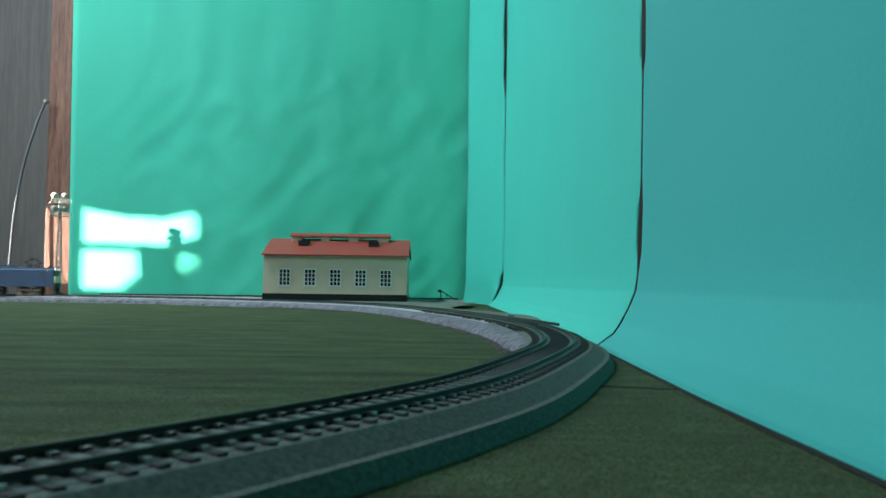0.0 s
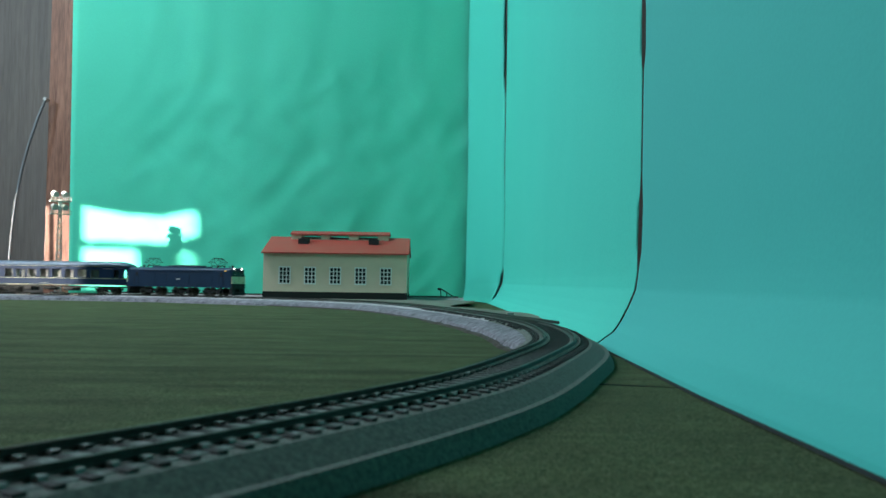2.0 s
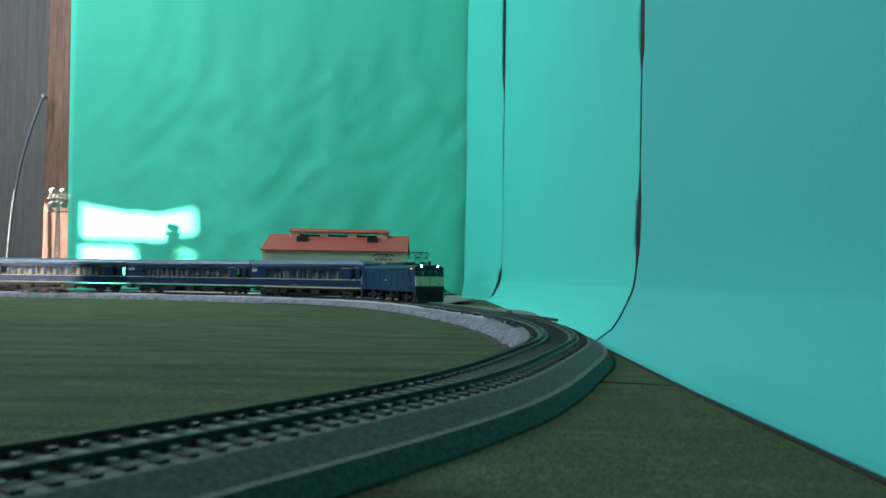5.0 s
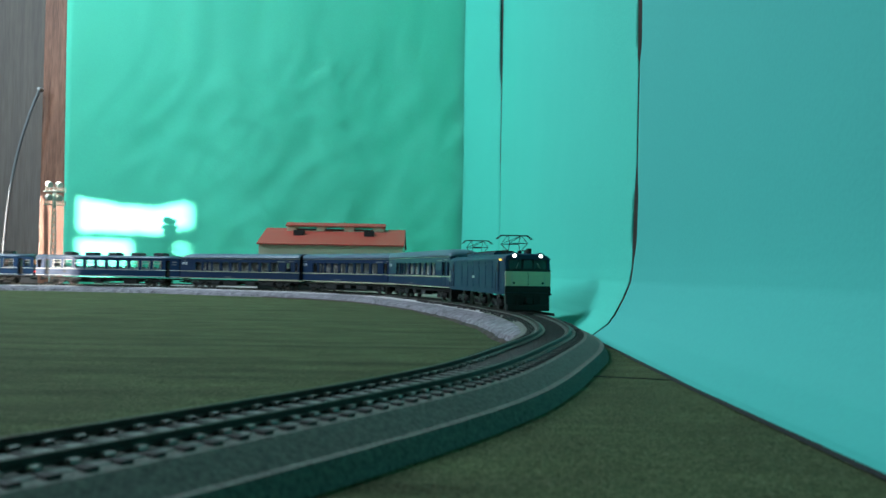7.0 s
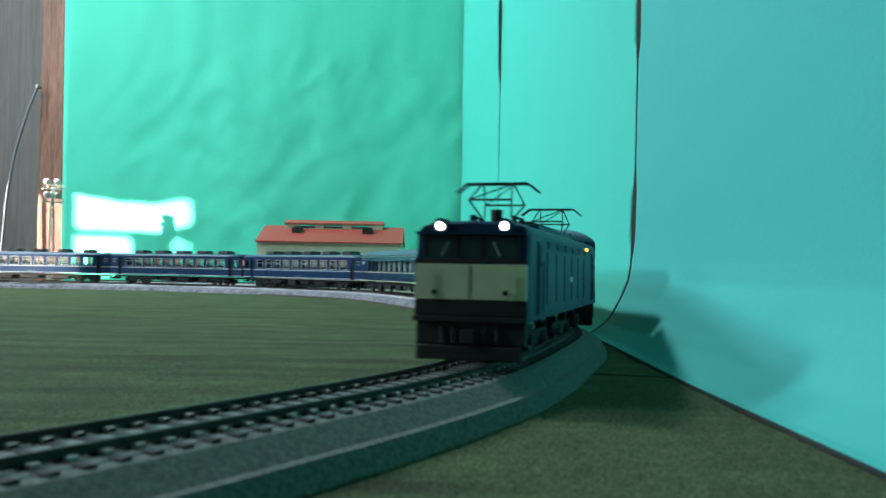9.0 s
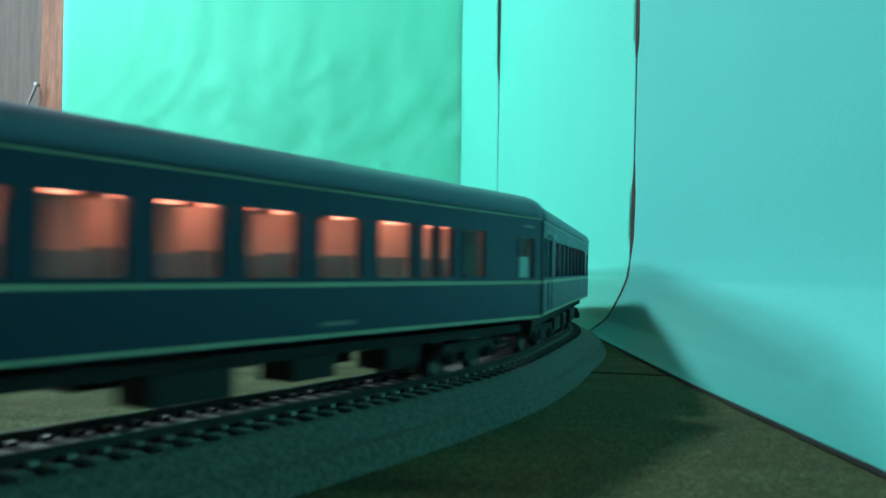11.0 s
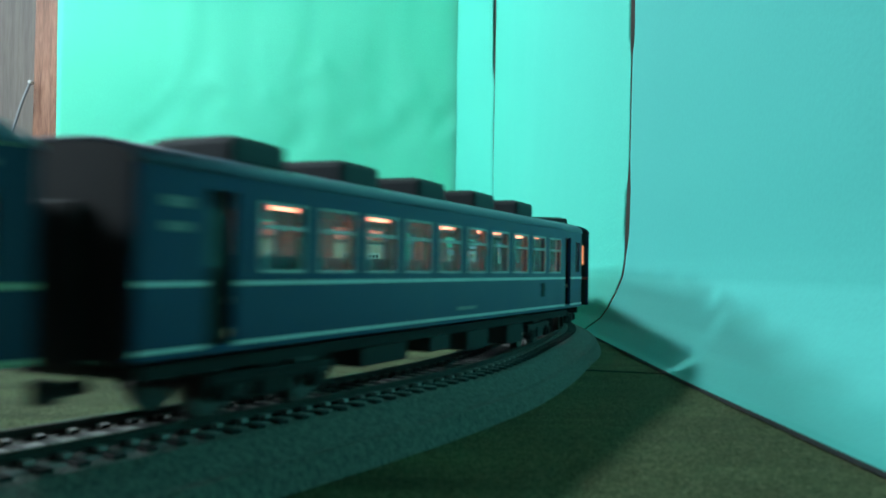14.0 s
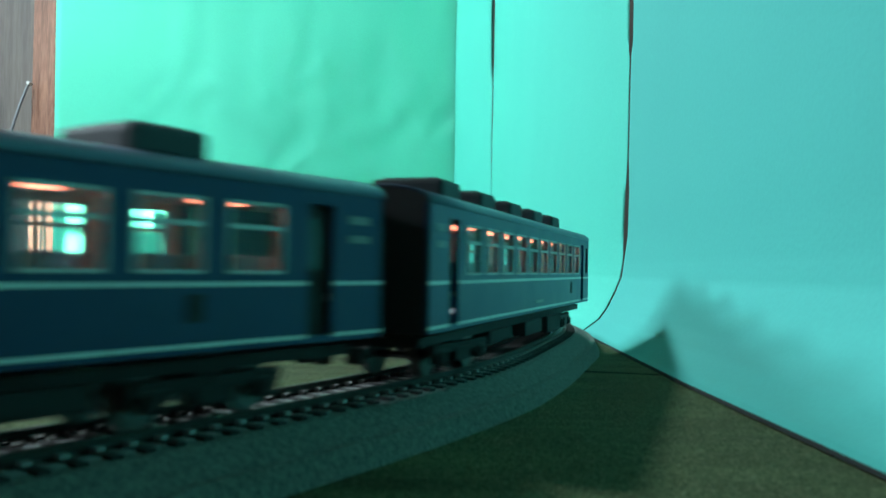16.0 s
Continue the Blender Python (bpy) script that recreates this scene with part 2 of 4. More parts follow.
# ---- the room ----
def room():
    bm = bmesh.new()
    box(bm, -2400, 700, -1700, 2700, -760, -740)
    tagged(part("floor", bm, WALLWOOD), "brown wooden floor of the room", "floor", kind="structure")
    bm = bmesh.new()
    box(bm, -2400, 700, -1700, 2700, 2050, 2080)
    tagged(part("ceiling", bm, CEIL), "pale plaster ceiling of the room", "ceiling", kind="structure")
    bm = bmesh.new()
    box(bm, -2400, 700, 2640, 2700, -740, 2050)
    tagged(part("wall_back", bm, WALLWOOD), "grey-brown wood panelled wall behind the table", "wall", kind="structure")
    bm = bmesh.new()
    box(bm, -2400, 700, -1700, -1640, -740, 2050)
    tagged(part("wall_front", bm, ROOM), "plain plaster wall behind the camera", "wall", kind="structure")
    bm = bmesh.new()
    box(bm, 640, 700, -1640, 2640, -740, 2050)
    tagged(part("wall_right", bm, ROOM), "plain plaster wall behind the green paper", "wall", kind="structure")
    bm = bmesh.new()
    for y0, y1, z0, z1 in ((-1640, -60, -740, 2050), (1360, 2640, -740, 2050), (-60, 1360, -740, 400), (-60, 1360, 880, 930),
                           (1340, 1360, 930, 1730), (-60, 1360, 1730, 2050)):
        box(bm, -2400, -2340, y0, y1, z0, z1)
    # Unseen panel behind the window, added to keep the sun out.
    box(bm, -2450, -2405, -100, 1380, 900, 1760)
    tagged(part("wall_left", bm, ROOM), "plaster wall with the windows that light the room", "wall", kind="structure")
    win = tagged(new("window_1"), "bright window in a brown wooden frame", "window", kind="structure")
    for y0, y1, z0, z1 in ((-60, -20, 930, 1730), (1300, 1340, 930, 1730), (-20, 1300, 930, 965), (-20, 1300, 1695, 1730), (620, 660, 965, 1695)):
        boxes("window_frame", POSTWOOD, win, (-2335, -2300, y0, y1, z0, z1), bevel=3)


# Fixture out of view: the train's shadows give the light's direction, its look is assumed.
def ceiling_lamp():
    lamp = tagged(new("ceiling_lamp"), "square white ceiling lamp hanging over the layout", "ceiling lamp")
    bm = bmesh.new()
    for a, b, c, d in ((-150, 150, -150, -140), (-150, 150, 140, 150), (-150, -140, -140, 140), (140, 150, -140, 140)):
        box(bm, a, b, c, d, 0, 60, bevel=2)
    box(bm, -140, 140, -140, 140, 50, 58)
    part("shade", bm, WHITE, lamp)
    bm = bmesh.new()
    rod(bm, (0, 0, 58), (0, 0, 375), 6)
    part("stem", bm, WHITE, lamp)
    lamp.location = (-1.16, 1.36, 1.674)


def at_window(x, y, z):
    """Where the sun's ray to (x, y, z) crosses the window's plane, in mm: (y, z)."""
    k = (x + 2370) / SUN_WAY.x
    return y - k * SUN_WAY.y, z - k * SUN_WAY.z


def curtain():
    """Unseen dark screen in the window, its openings cut to shape the sun patches."""
    y0, y1, z0, z1 = -65, 1365, 395, 885
    ny, nz = 172, 124
    gaps = []
    for quad in ([(-765, 1452, 186), (-680, 1452, 172), (-600, 1452, 168), (-528, 1452, 182), (-528, 1452, 135), (-600, 1452, 114), (-765, 1452, 116)],
                 [(-766, 1452, 98), (-652, 1452, 98), (-652, 1452, 50), (-690, 1452, 18), (-766, 1452, 18)],
                 [(-566, 1452, 96), (-528, 1452, 92), (-528, 1452, 58), (-566, 1452, 62)],
                 [(-1120, 1760, 235), (-925, 1760, 205), (-925, 1760, 30), (-1120, 1760, 30)],
                 [(-745, 1132, 62), (-571, 1132, 58), (-571, 1132, 12), (-745, 1132, 12)]):
        gaps.append([at_window(x * 1.025, y * 1.316, z * 1.025) for x, y, z in quad])

    def inside(y, z, poly):
        hit = False
        for (ya, za), (yb, zb) in zip(poly, poly[1:] + poly[:1]):
            if (za > z) != (zb > z) and y < (yb - ya) * (z - za) / (zb - za) + ya:
                hit = not hit
        return hit

    bm = bmesh.new()
    vs = {}

    def vert(i, j):
        if (i, j) not in vs:
            vs[i, j] = bm.verts.new((-2370, y0 + (y1 - y0) * i / ny, z0 + (z1 - z0) * j / nz))
        return vs[i, j]

    for i in range(ny):
        for j in range(nz):
            y, z = y0 + (y1 - y0) * (i + 0.5) / ny, z0 + (z1 - z0) * (j + 0.5) / nz
            # Openings 2 to 4 keep only some rows, to dim the sun there.
            if not any(inside(y, z, g) and (k not in (2, 3, 4) or j % (3 if k == 3 else 4) == 0) for k, g in enumerate(gaps)):
                bm.faces.new((vert(i, j), vert(i + 1, j), vert(i + 1, j + 1), vert(i, j + 1)))
    ob = part("curtain", bm, SUN_MASK)
    thick(ob, 2)
    tagged(ob, "unseen dark screen cut to shape the sun patches", "curtain", kind="structure")


room()
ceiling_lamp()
curtain()


def table():
    bm = bmesh.new()
    box(bm, -2100, 420, -700, 2050, -22, -3, bevel=2)
    top = tagged(new("layout_table"), "wooden table under the model railway", "table")
    part("tabletop", bm, TABLE, top)
    for x in (-2050, 330):
        for y in (-640, 1960):
            boxes("leg", TABLE, top, (x, x + 60, y, y + 60, -740, -22), bevel=2)


table()


def mat_z(x, y):
    p = Vector((x, y, 0))
    far = max(0.0, min(1.0, (y - 150) / 300))
    w = noise.noise(Vector((x * 0.0025, y * 0.022, 3.1))) * 1.1 * far + noise.noise(p * 0.006) * 0.8 * far
    return w - 0.4


def mat():
    bm = bmesh.new()
    xs = list(np.arange(-2000, -900, 50)) + list(np.arange(-900, 240.1, 12))
    ys = list(np.arange(-600, 0, 50)) + list(np.arange(0, 2000.1, 9))
    sheet(bm, [[(x, y, mat_z(x, y)) for x in xs] for y in ys])
    ob = part("grass_mat", bm, MAT, smooth=True)
    tagged(ob, "olive green scenic grass mat with faint wrinkles", "grass mat", kind="structure")


mat()


# ---- green paper ----
def wavy(s, z, amp):
    return noise.noise(Vector((s * 0.006, z * 0.004, 7.7))) * amp + noise.noise(Vector((s * 0.02, z * 0.016, 1.7))) * amp * 0.3


SIDE_PROFILE = [(-30, 0.6), (-27, 1.5), (-17, 9), (-12.5, 15.5), (-7, 26), (-2.5, 37), (-1, 47), (0, 62), (1, 110), (2, 200), (3, 400), (3, 650), (3, 900)]


def tear(z, seed):
    """Half width of the tear between two sheets at height z."""
    n = 0.5 + 0.6 * noise.noise(Vector((z * 0.03, seed, 0.3)))
    if seed < 2:
        w = 4.2 if z > 185 else (0.5 if z > 118 else (5.0 * math.sin(math.pi * min(1, max(0, (118 - z) / 72))) if z > 46 else 0.9))
    else:
        w = 17 if z > 400 else (3 if z > 235 else (0 if z > 66 else 26 * math.sin(math.pi * min(1, max(0, (66 - z) / 70)))))
    return max(0.0, w * (0.55 + n))


def base_out(y):
    """How much further the sheet's foot reaches out towards the near end."""
    return 1 + 0.24 * min(1.0, max(0.0, (583 - y) / 263)) + 0.00009 * max(0, 316 - y)


def fine_profile(prof, n=6):
    out = []
    for (a, b), (c, d) in zip(prof, prof[1:]):
        k = n if d < 100 else 2 * n
        out += [(a + (c - a) * i / k, b + (d - b) * i / k) for i in range(k)]
    return out + [prof[-1]]


def paper():
    prof = fine_profile(SIDE_PROFILE)
    # near sheet, along the right of the track
    bm = bmesh.new()
    rows = []
    for y in list(np.arange(-90, 570, 12)) + [574, 579, 583]:
        x_wall = 131
        row = []
        for o, z in prof:
            cut = tear(z, 1.0) if y == 583 else 0
            row.append((x_wall + o * base_out(y) + wavy(y, z, 1.2) * min(1, z / 40), y - cut, z))
        rows.append(row)
    sheet(bm, rows)
    tagged(thick(part("green_paper_sheet", bm, PAPER_SIDE, smooth=True), 0.25), "green backdrop paper, tinted bluer for cool light, curving up from the mat", "backdrop paper", kind="structure")
    # middle sheet
    bm = bmesh.new()
    rows = []
    for y in [586, 590, 599] + list(np.arange(618, 1658, 16)) + [1661, 1666, 1670]:
        x_wall = 131 - 17 * (y - 583) / 1088
        row = []
        for o, z in prof:
            cut = tear(z, 1.0) if y == 586 else (-tear(z, 5.0) if y == 1670 else 0)
            row.append((x_wall + o + wavy(y, z, 2.0) * min(1, z / 40), y + cut, z))
        rows.append(row)
    sheet(bm, rows)
    tagged(thick(part("green_paper_sheet", bm, PAPER_MID, smooth=True), 0.25), "bright green backdrop paper with torn edges beside the track", "backdrop paper", kind="structure")
    # corner sheet
    bm = bmesh.new()
    rows = []
    for k in range(17):
        u = k / 16
        x, y = 114 - 65 * u, 1675 + 220 * u
        row = []
        for o, z in prof:
            oo = o * (1 - 0.7 * u)
            cut = tear(z, 5.0) if k == 0 else 0
            row.append((x + oo * 0.9 + wavy(y, z, 2.5) * min(1, z / 40), y + oo * 0.4 + cut, z))
        rows.append(row)
    sheet(bm, rows)
    tagged(thick(part("green_paper_sheet", bm, PAPER_MID, smooth=True), 0.25), "green backdrop paper closing the corner", "backdrop paper", kind="structure")
    # back sheet with folds
    bm = bmesh.new()
    rows = []
    for x in np.arange(-817, 72, 9.0):
        row = []
        for z in list(np.arange(0, 500, 9)) + [520, 560, 600, 700, 800, 900]:
            f = wavy(x * 0.7, z * 0.3, 10) + 2.6 * noise.noise(Vector((x * 0.012 + z * 0.006, z * 0.008, 4))) + 3.8 * abs(noise.noise(Vector((x * 0.013 - z * 0.008, z * 0.008, 9)))) + 2.6 * abs(noise.noise(Vector((x * 0.024 + z * 0.016, z * 0.012, 2))))
            row.append((x + (0.5 - z * 0.012 if x < -810 else 0), 1911 + f * min(1, (60 + x + 817) / 300), z))
        rows.append(row)
    sheet(bm, rows)
    tagged(thick(part("green_paper_sheet", bm, PAPER_BACK, smooth=True), 0.25), "crumpled green backdrop paper lit by a patch of sun", "backdrop paper", kind="structure")
    # Boards added behind the tears so the gaps read as black shade.
    bm = bmesh.new()
    for y in (584, 1672):
        box(bm, 154 if y < 900 else 131, 160 if y < 900 else 137, y - 80, y + 80, 0, 900)
    tagged(part("tear_shade_board", bm, DARK), "near-black board set behind the paper tears as shade", "backing board", kind="structure")


paper()


def seam():
    bm = bmesh.new()
    rows = []
    for k in range(19):
        u = k / 18
        w = 1.3 * (1 - 0.75 * u)
        x, y = 58 + 36 * u, 361 - 12 * u + noise.noise(Vector((u * 5, 0, 1)))
        rows.append([(x, y - w, mat_z(x, y) + 0.25), (x, y, mat_z(x, y) - 0.1), (x, y + w, mat_z(x, y) + 0.25)])
    sheet(bm, rows)
    tagged(thick(part("mat_seam", bm, DARK), 0.15), "dark seam where two pieces of grass mat meet", "mat seam", kind="structure")
    bm = bmesh.new()
    box(bm, -2, 2, -3, 3, -0.5, 4.5, bevel=0.5)
    ob = tagged(part("track_clip", bm, BLACK), "small black clip at the foot of the roadbed", "clip")
    ob.location = (0.0765, 0.424, 0.0)


seam()


def edge_strip():
    bm = bmesh.new()
    rows = []
    for y in np.arange(-88, 584, 8):
        x = 131 - 30 * base_out(y)
        rows.append([(x - 1.1, y, 0.1), (x - 0.5, y, 0.8), (x + 0.7, y, 0.7)])
    sheet(bm, rows)
    tagged(thick(part("mat_edge", bm, DARK), 0.2), "dark cut edge of the grass mat along the paper", "mat edge", kind="structure")


edge_strip()


# ---- post, cord ----
def post():
    ob = tagged(new("wooden_post"), "red-brown wooden house post lit by the sun", "post")
    bm = bmesh.new()
    box(bm, -66, 60, -52, 52, -740, 2048, bevel=4)
    part("shaft", bm, POSTWOOD, ob)
    ob.location = (-0.992, 2.37, 0)


def cord():
    c = bpy.data.curves.new("cord", "CURVE")
    c.dimensions, c.bevel_depth, c.bevel_resolution = "3D", 0.0037, 3
    s = c.splines.new("BEZIER")
    pts = [(-1.053, 2.29, 0.505), (-1.070, 2.277, 0.44), (-1.102, 2.264, 0.287), (-1.115, 2.25, 0.082), (-1.117, 2.237, -0.3), (-1.117, 2.25, -0.74)]
    s.bezier_points.add(len(pts) - 1)
    for b, p in zip(s.bezier_points, pts):
        b.co, b.handle_left_type, b.handle_right_type = p, "AUTO", "AUTO"
    c.materials.append(CORD)
    ob = new("power_cord", c)
    tagged(ob, "grey power cord hanging beside the wooden post", "cord")
    bm = bmesh.new()
    rod(bm, (-1053, 2306, 505), (-1053, 2284, 505), 4.5)
    part("hook", bm, SILVER, ob, "small metal hook")


post()
cord()


# ---- the track ----
ZT = RAIL - 2.0      # top of the sleepers


def track():
    tr = tagged(new("railway_track"), "curved model railway track on a grey roadbed", "railway track")
    bed = [(-27, -1), (-24, ZT - 6.5), (-17, ZT - 0.8), (-15, ZT - 0.6), (15, ZT - 0.6), (17, ZT - 0.8), (23.6, ZT - 4.9), (25.8, ZT - 5.1), (28.8, -1)]
    loft("roadbed", bed, -300, 900, 6, BED, tr)
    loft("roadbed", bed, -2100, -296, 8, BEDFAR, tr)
    for a, b in ((-7.2, 7.2), (9.4, 13.5), (-13.5, -9.4)):
        loft("ballast_strip", [(a, ZT - 0.7), (a + 0.4, ZT - 0.3), (b - 0.4, ZT - 0.3), (b, ZT - 0.7)], -300, 420, 6, PALEBED, tr)
    # turnout that leaves the line outwards
    for o in (-8.25, 8.25):
        bm = bmesh.new()
        rows = []
        for k in range(31):
            u = k / 30
            c = o + 13 * u * u
            if o < 0 and c < -5.5:
                continue
            rows.append([on_track(-430 + 210 * u, c + d, z) for d, z in ((-0.45, ZT - 0.2), (-0.45, RAIL), (0.45, RAIL), (0.45, ZT - 0.2))])
        sheet(bm, rows)
        part("switch_rail", bm, RAILM, tr)
    boxes("switch_lever", CLIP, tr, (62, 68, 838, 850, ZT - 2, ZT + 2.2), bevel=0.6, label="small pale point lever")
    for name, o in (("inner_rail", -8.25), ("outer_rail", 8.25)):
        prof = [(o - 0.9, ZT + 0.05), (o - 0.9, ZT + 0.3), (o - 0.25, ZT + 0.5), (o - 0.25, RAIL - 0.7), (o - 0.5, RAIL - 0.5), (o - 0.5, RAIL - 0.1), (o - 0.35, RAIL),
                (o + 0.35, RAIL), (o + 0.5, RAIL - 0.1), (o + 0.5, RAIL - 0.5), (o + 0.25, RAIL - 0.7), (o + 0.25, ZT + 0.5), (o + 0.9, ZT + 0.3), (o + 0.9, ZT + 0.05)]
        loft("rail", prof, -2100, 900, 5, RAILM, tr)
    bm = bmesh.new()
    box(bm, -1.25, 1.25, -15.5, 15.5, -2.2, 0, bevel=0.3)
    for y in (-10.3, -6.2, 6.2, 10.3):
        box(bm, -0.9, 0.9, y - 0.8, y + 0.8, -0.1, 0.7)
    me = mesh_of("sleeper", bm, SLEEPER)
    me.materials.append(CHAIR)
    for p in me.polygons:
        p.material_index = int(p.center.z > 0.0003 and abs(p.center.y) > 0.0058)
    s = 620.0
    while s > -1700:
        ob = new("sleeper", me)
        p = on_track(s, 0, ZT)
        ob.parent = tr
        ob.matrix_basis = pose(p.x * MM, p.y * MM, p.z * MM, 0, 0, math.degrees(heading(s)) + 0.8 * noise.noise(Vector((s, 0, 0))))
        s -= 6.5
    return tr


track()


def far_ground():
    """Plastered ground between the far track and the paper, and the broken inner edge of it."""
    bm = bmesh.new()
    rows = []
    for s in np.arange(-2100, -160, 14):
        a = on_track(s, 16, ZT - 1.2)
        b = on_track(s, 24, ZT - 3)
        limit = 1903
        c = Vector((min(107, b.x + (limit - b.y) * 0.12 + 50), min(limit, b.y + 390), 5))
        if s > -780:
            c = Vector((max(b.x + 4, min(105 - 17 * (b.y - 583) / 1088, b.x + 70)), b.y + 10, max(0.5, 6 * min(1, (-s - 160) / 320))))
        rows.append([a, b] + [b.lerp(c, k / 8) + Vector((0, 0, noise.noise(b.lerp(c, k / 8) * 0.03) * 1.2)) for k in range(1, 9)])
    sheet(bm, rows)
    tagged(part("ground", bm, EARTH, smooth=True), "grey-brown plastered ground behind the track", "ground", kind="structure")

    def rough(s, i, o, z):
        k = 0.8 * noise.noise(Vector((s * 0.02, i * 0.5, 0))) + 0.5 * noise.noise(Vector((s * 0.09, i * 1.3, 4))) + 0.3 * noise.noise(Vector((s * 0.31, i * 2.9, 8)))
        wide = 1 + 0.25 * max(0, min(1, (-s - 80) / 150))
        if i == 0:
            return o, z
        end = max(0.0, min(1.0, (-s - 50) / 45)) ** 0.6
        oo, zz = o * (wide if i > 1 else 1) + k * 3.0, z + (k * 1.3 if i < 4 else 0)
        return -18 + (oo + 18) * end, zz if i > 3 else ZT - 2.3 + (zz - ZT + 2.3) * end

    ob = loft("embankment", [(-17.2, ZT - 2.2), (-22, ZT - 2.9), (-25, ZT - 4.6), (-28, 3.4), (-30, -1)], -1750, -50, 4, PLASTER, None, rough=rough)
    tagged(loft("embankment_foot", [(-28.6, -0.6), (-29.4, 0.9), (-31.2, 1.1), (-32.6, -0.4)], -1000, -70, 4, SOIL, None,
                rough=lambda s, i, o, z: (rough(s, 4, o, z)[0] - 0.4 * i, z + 0.5 * noise.noise(Vector((s * 0.05, i, 2))))),
           "dark brown crumbly soil along the foot of the embankment", "soil", kind="structure")
    tagged(ob, "rough lavender-grey plaster embankment with broken edges", "embankment", kind="structure")
    r = random.Random(4)
    bm = bmesh.new()
    for k in range(260):
        s = r.uniform(-560, -150)
        p = on_track(s, r.uniform(-20.5, -15.5), ZT - 0.8)
        d = r.uniform(0.5, 1.3)
        bmesh.ops.create_icosphere(bm, subdivisions=1, radius=d, matrix=Matrix.Translation(p) @ Matrix.Diagonal((1, r.uniform(0.6, 1), r.uniform(0.5, 0.8), 1)))
    tagged(part("loose_ballast", bm, BLACK), "dark ballast grains along the inner rail", "ballast", kind="stuff")


far_ground()


def siding():
    tr = tagged(new("siding_track"), "pale siding track running through the engine shed", "railway track")
    y = 1695
    bm = bmesh.new()
    prism(bm, [(y - 24, 2), (y - 17, ZT - 1), (y + 17, ZT - 1), (y + 24, 2)], -660, 40)
    part("roadbed", bm, BEDFAR, tr)
    for o in (-8.25, 8.25):
        boxes("rail", RAILM, tr, (-660, 30, y + o - 0.5, y + o + 0.5, ZT - 0.5, RAIL))
    bm = bmesh.new()
    box(bm, -1.6, 1.6, -15.5, 15.5, -2, 0)
    me = mesh_of("sleeper", bm, CLIP)
    for k in range(80):
        ob = new("sleeper", me)
        ob.parent = tr
        ob.location = ((-655 + 8.5 * k) * MM, y * MM, ZT * MM)
    # buffer stop
    ob = tagged(new("buffer_stop"), "black model buffer stop at the end of the siding", "buffer stop")
    for o in (-8.25, 8.25):
        bm = bmesh.new()
        box(bm, -11, -9, o - 1, o + 1, 0, 15)
        rod(bm, (-10, o, 14), (13, o, 0.5), 1.0)
        rod(bm, (2, o, 0.5), (1, o, 7), 0.9)
        part("frame", bm, BLACK, ob)
    boxes("beam", BLACK, ob, (-13, -9.5, -14, 14, 11, 16), bevel=0.4)
    for o in (-8, 8):
        bm = bmesh.new()
        rod(bm, (-16, o, 13.5), (-13, o, 13.5), 2.2, 12)
        part("buffer", bm, BLACK, ob)
    ob.location = (0.006, y * MM, RAIL * MM)


siding()


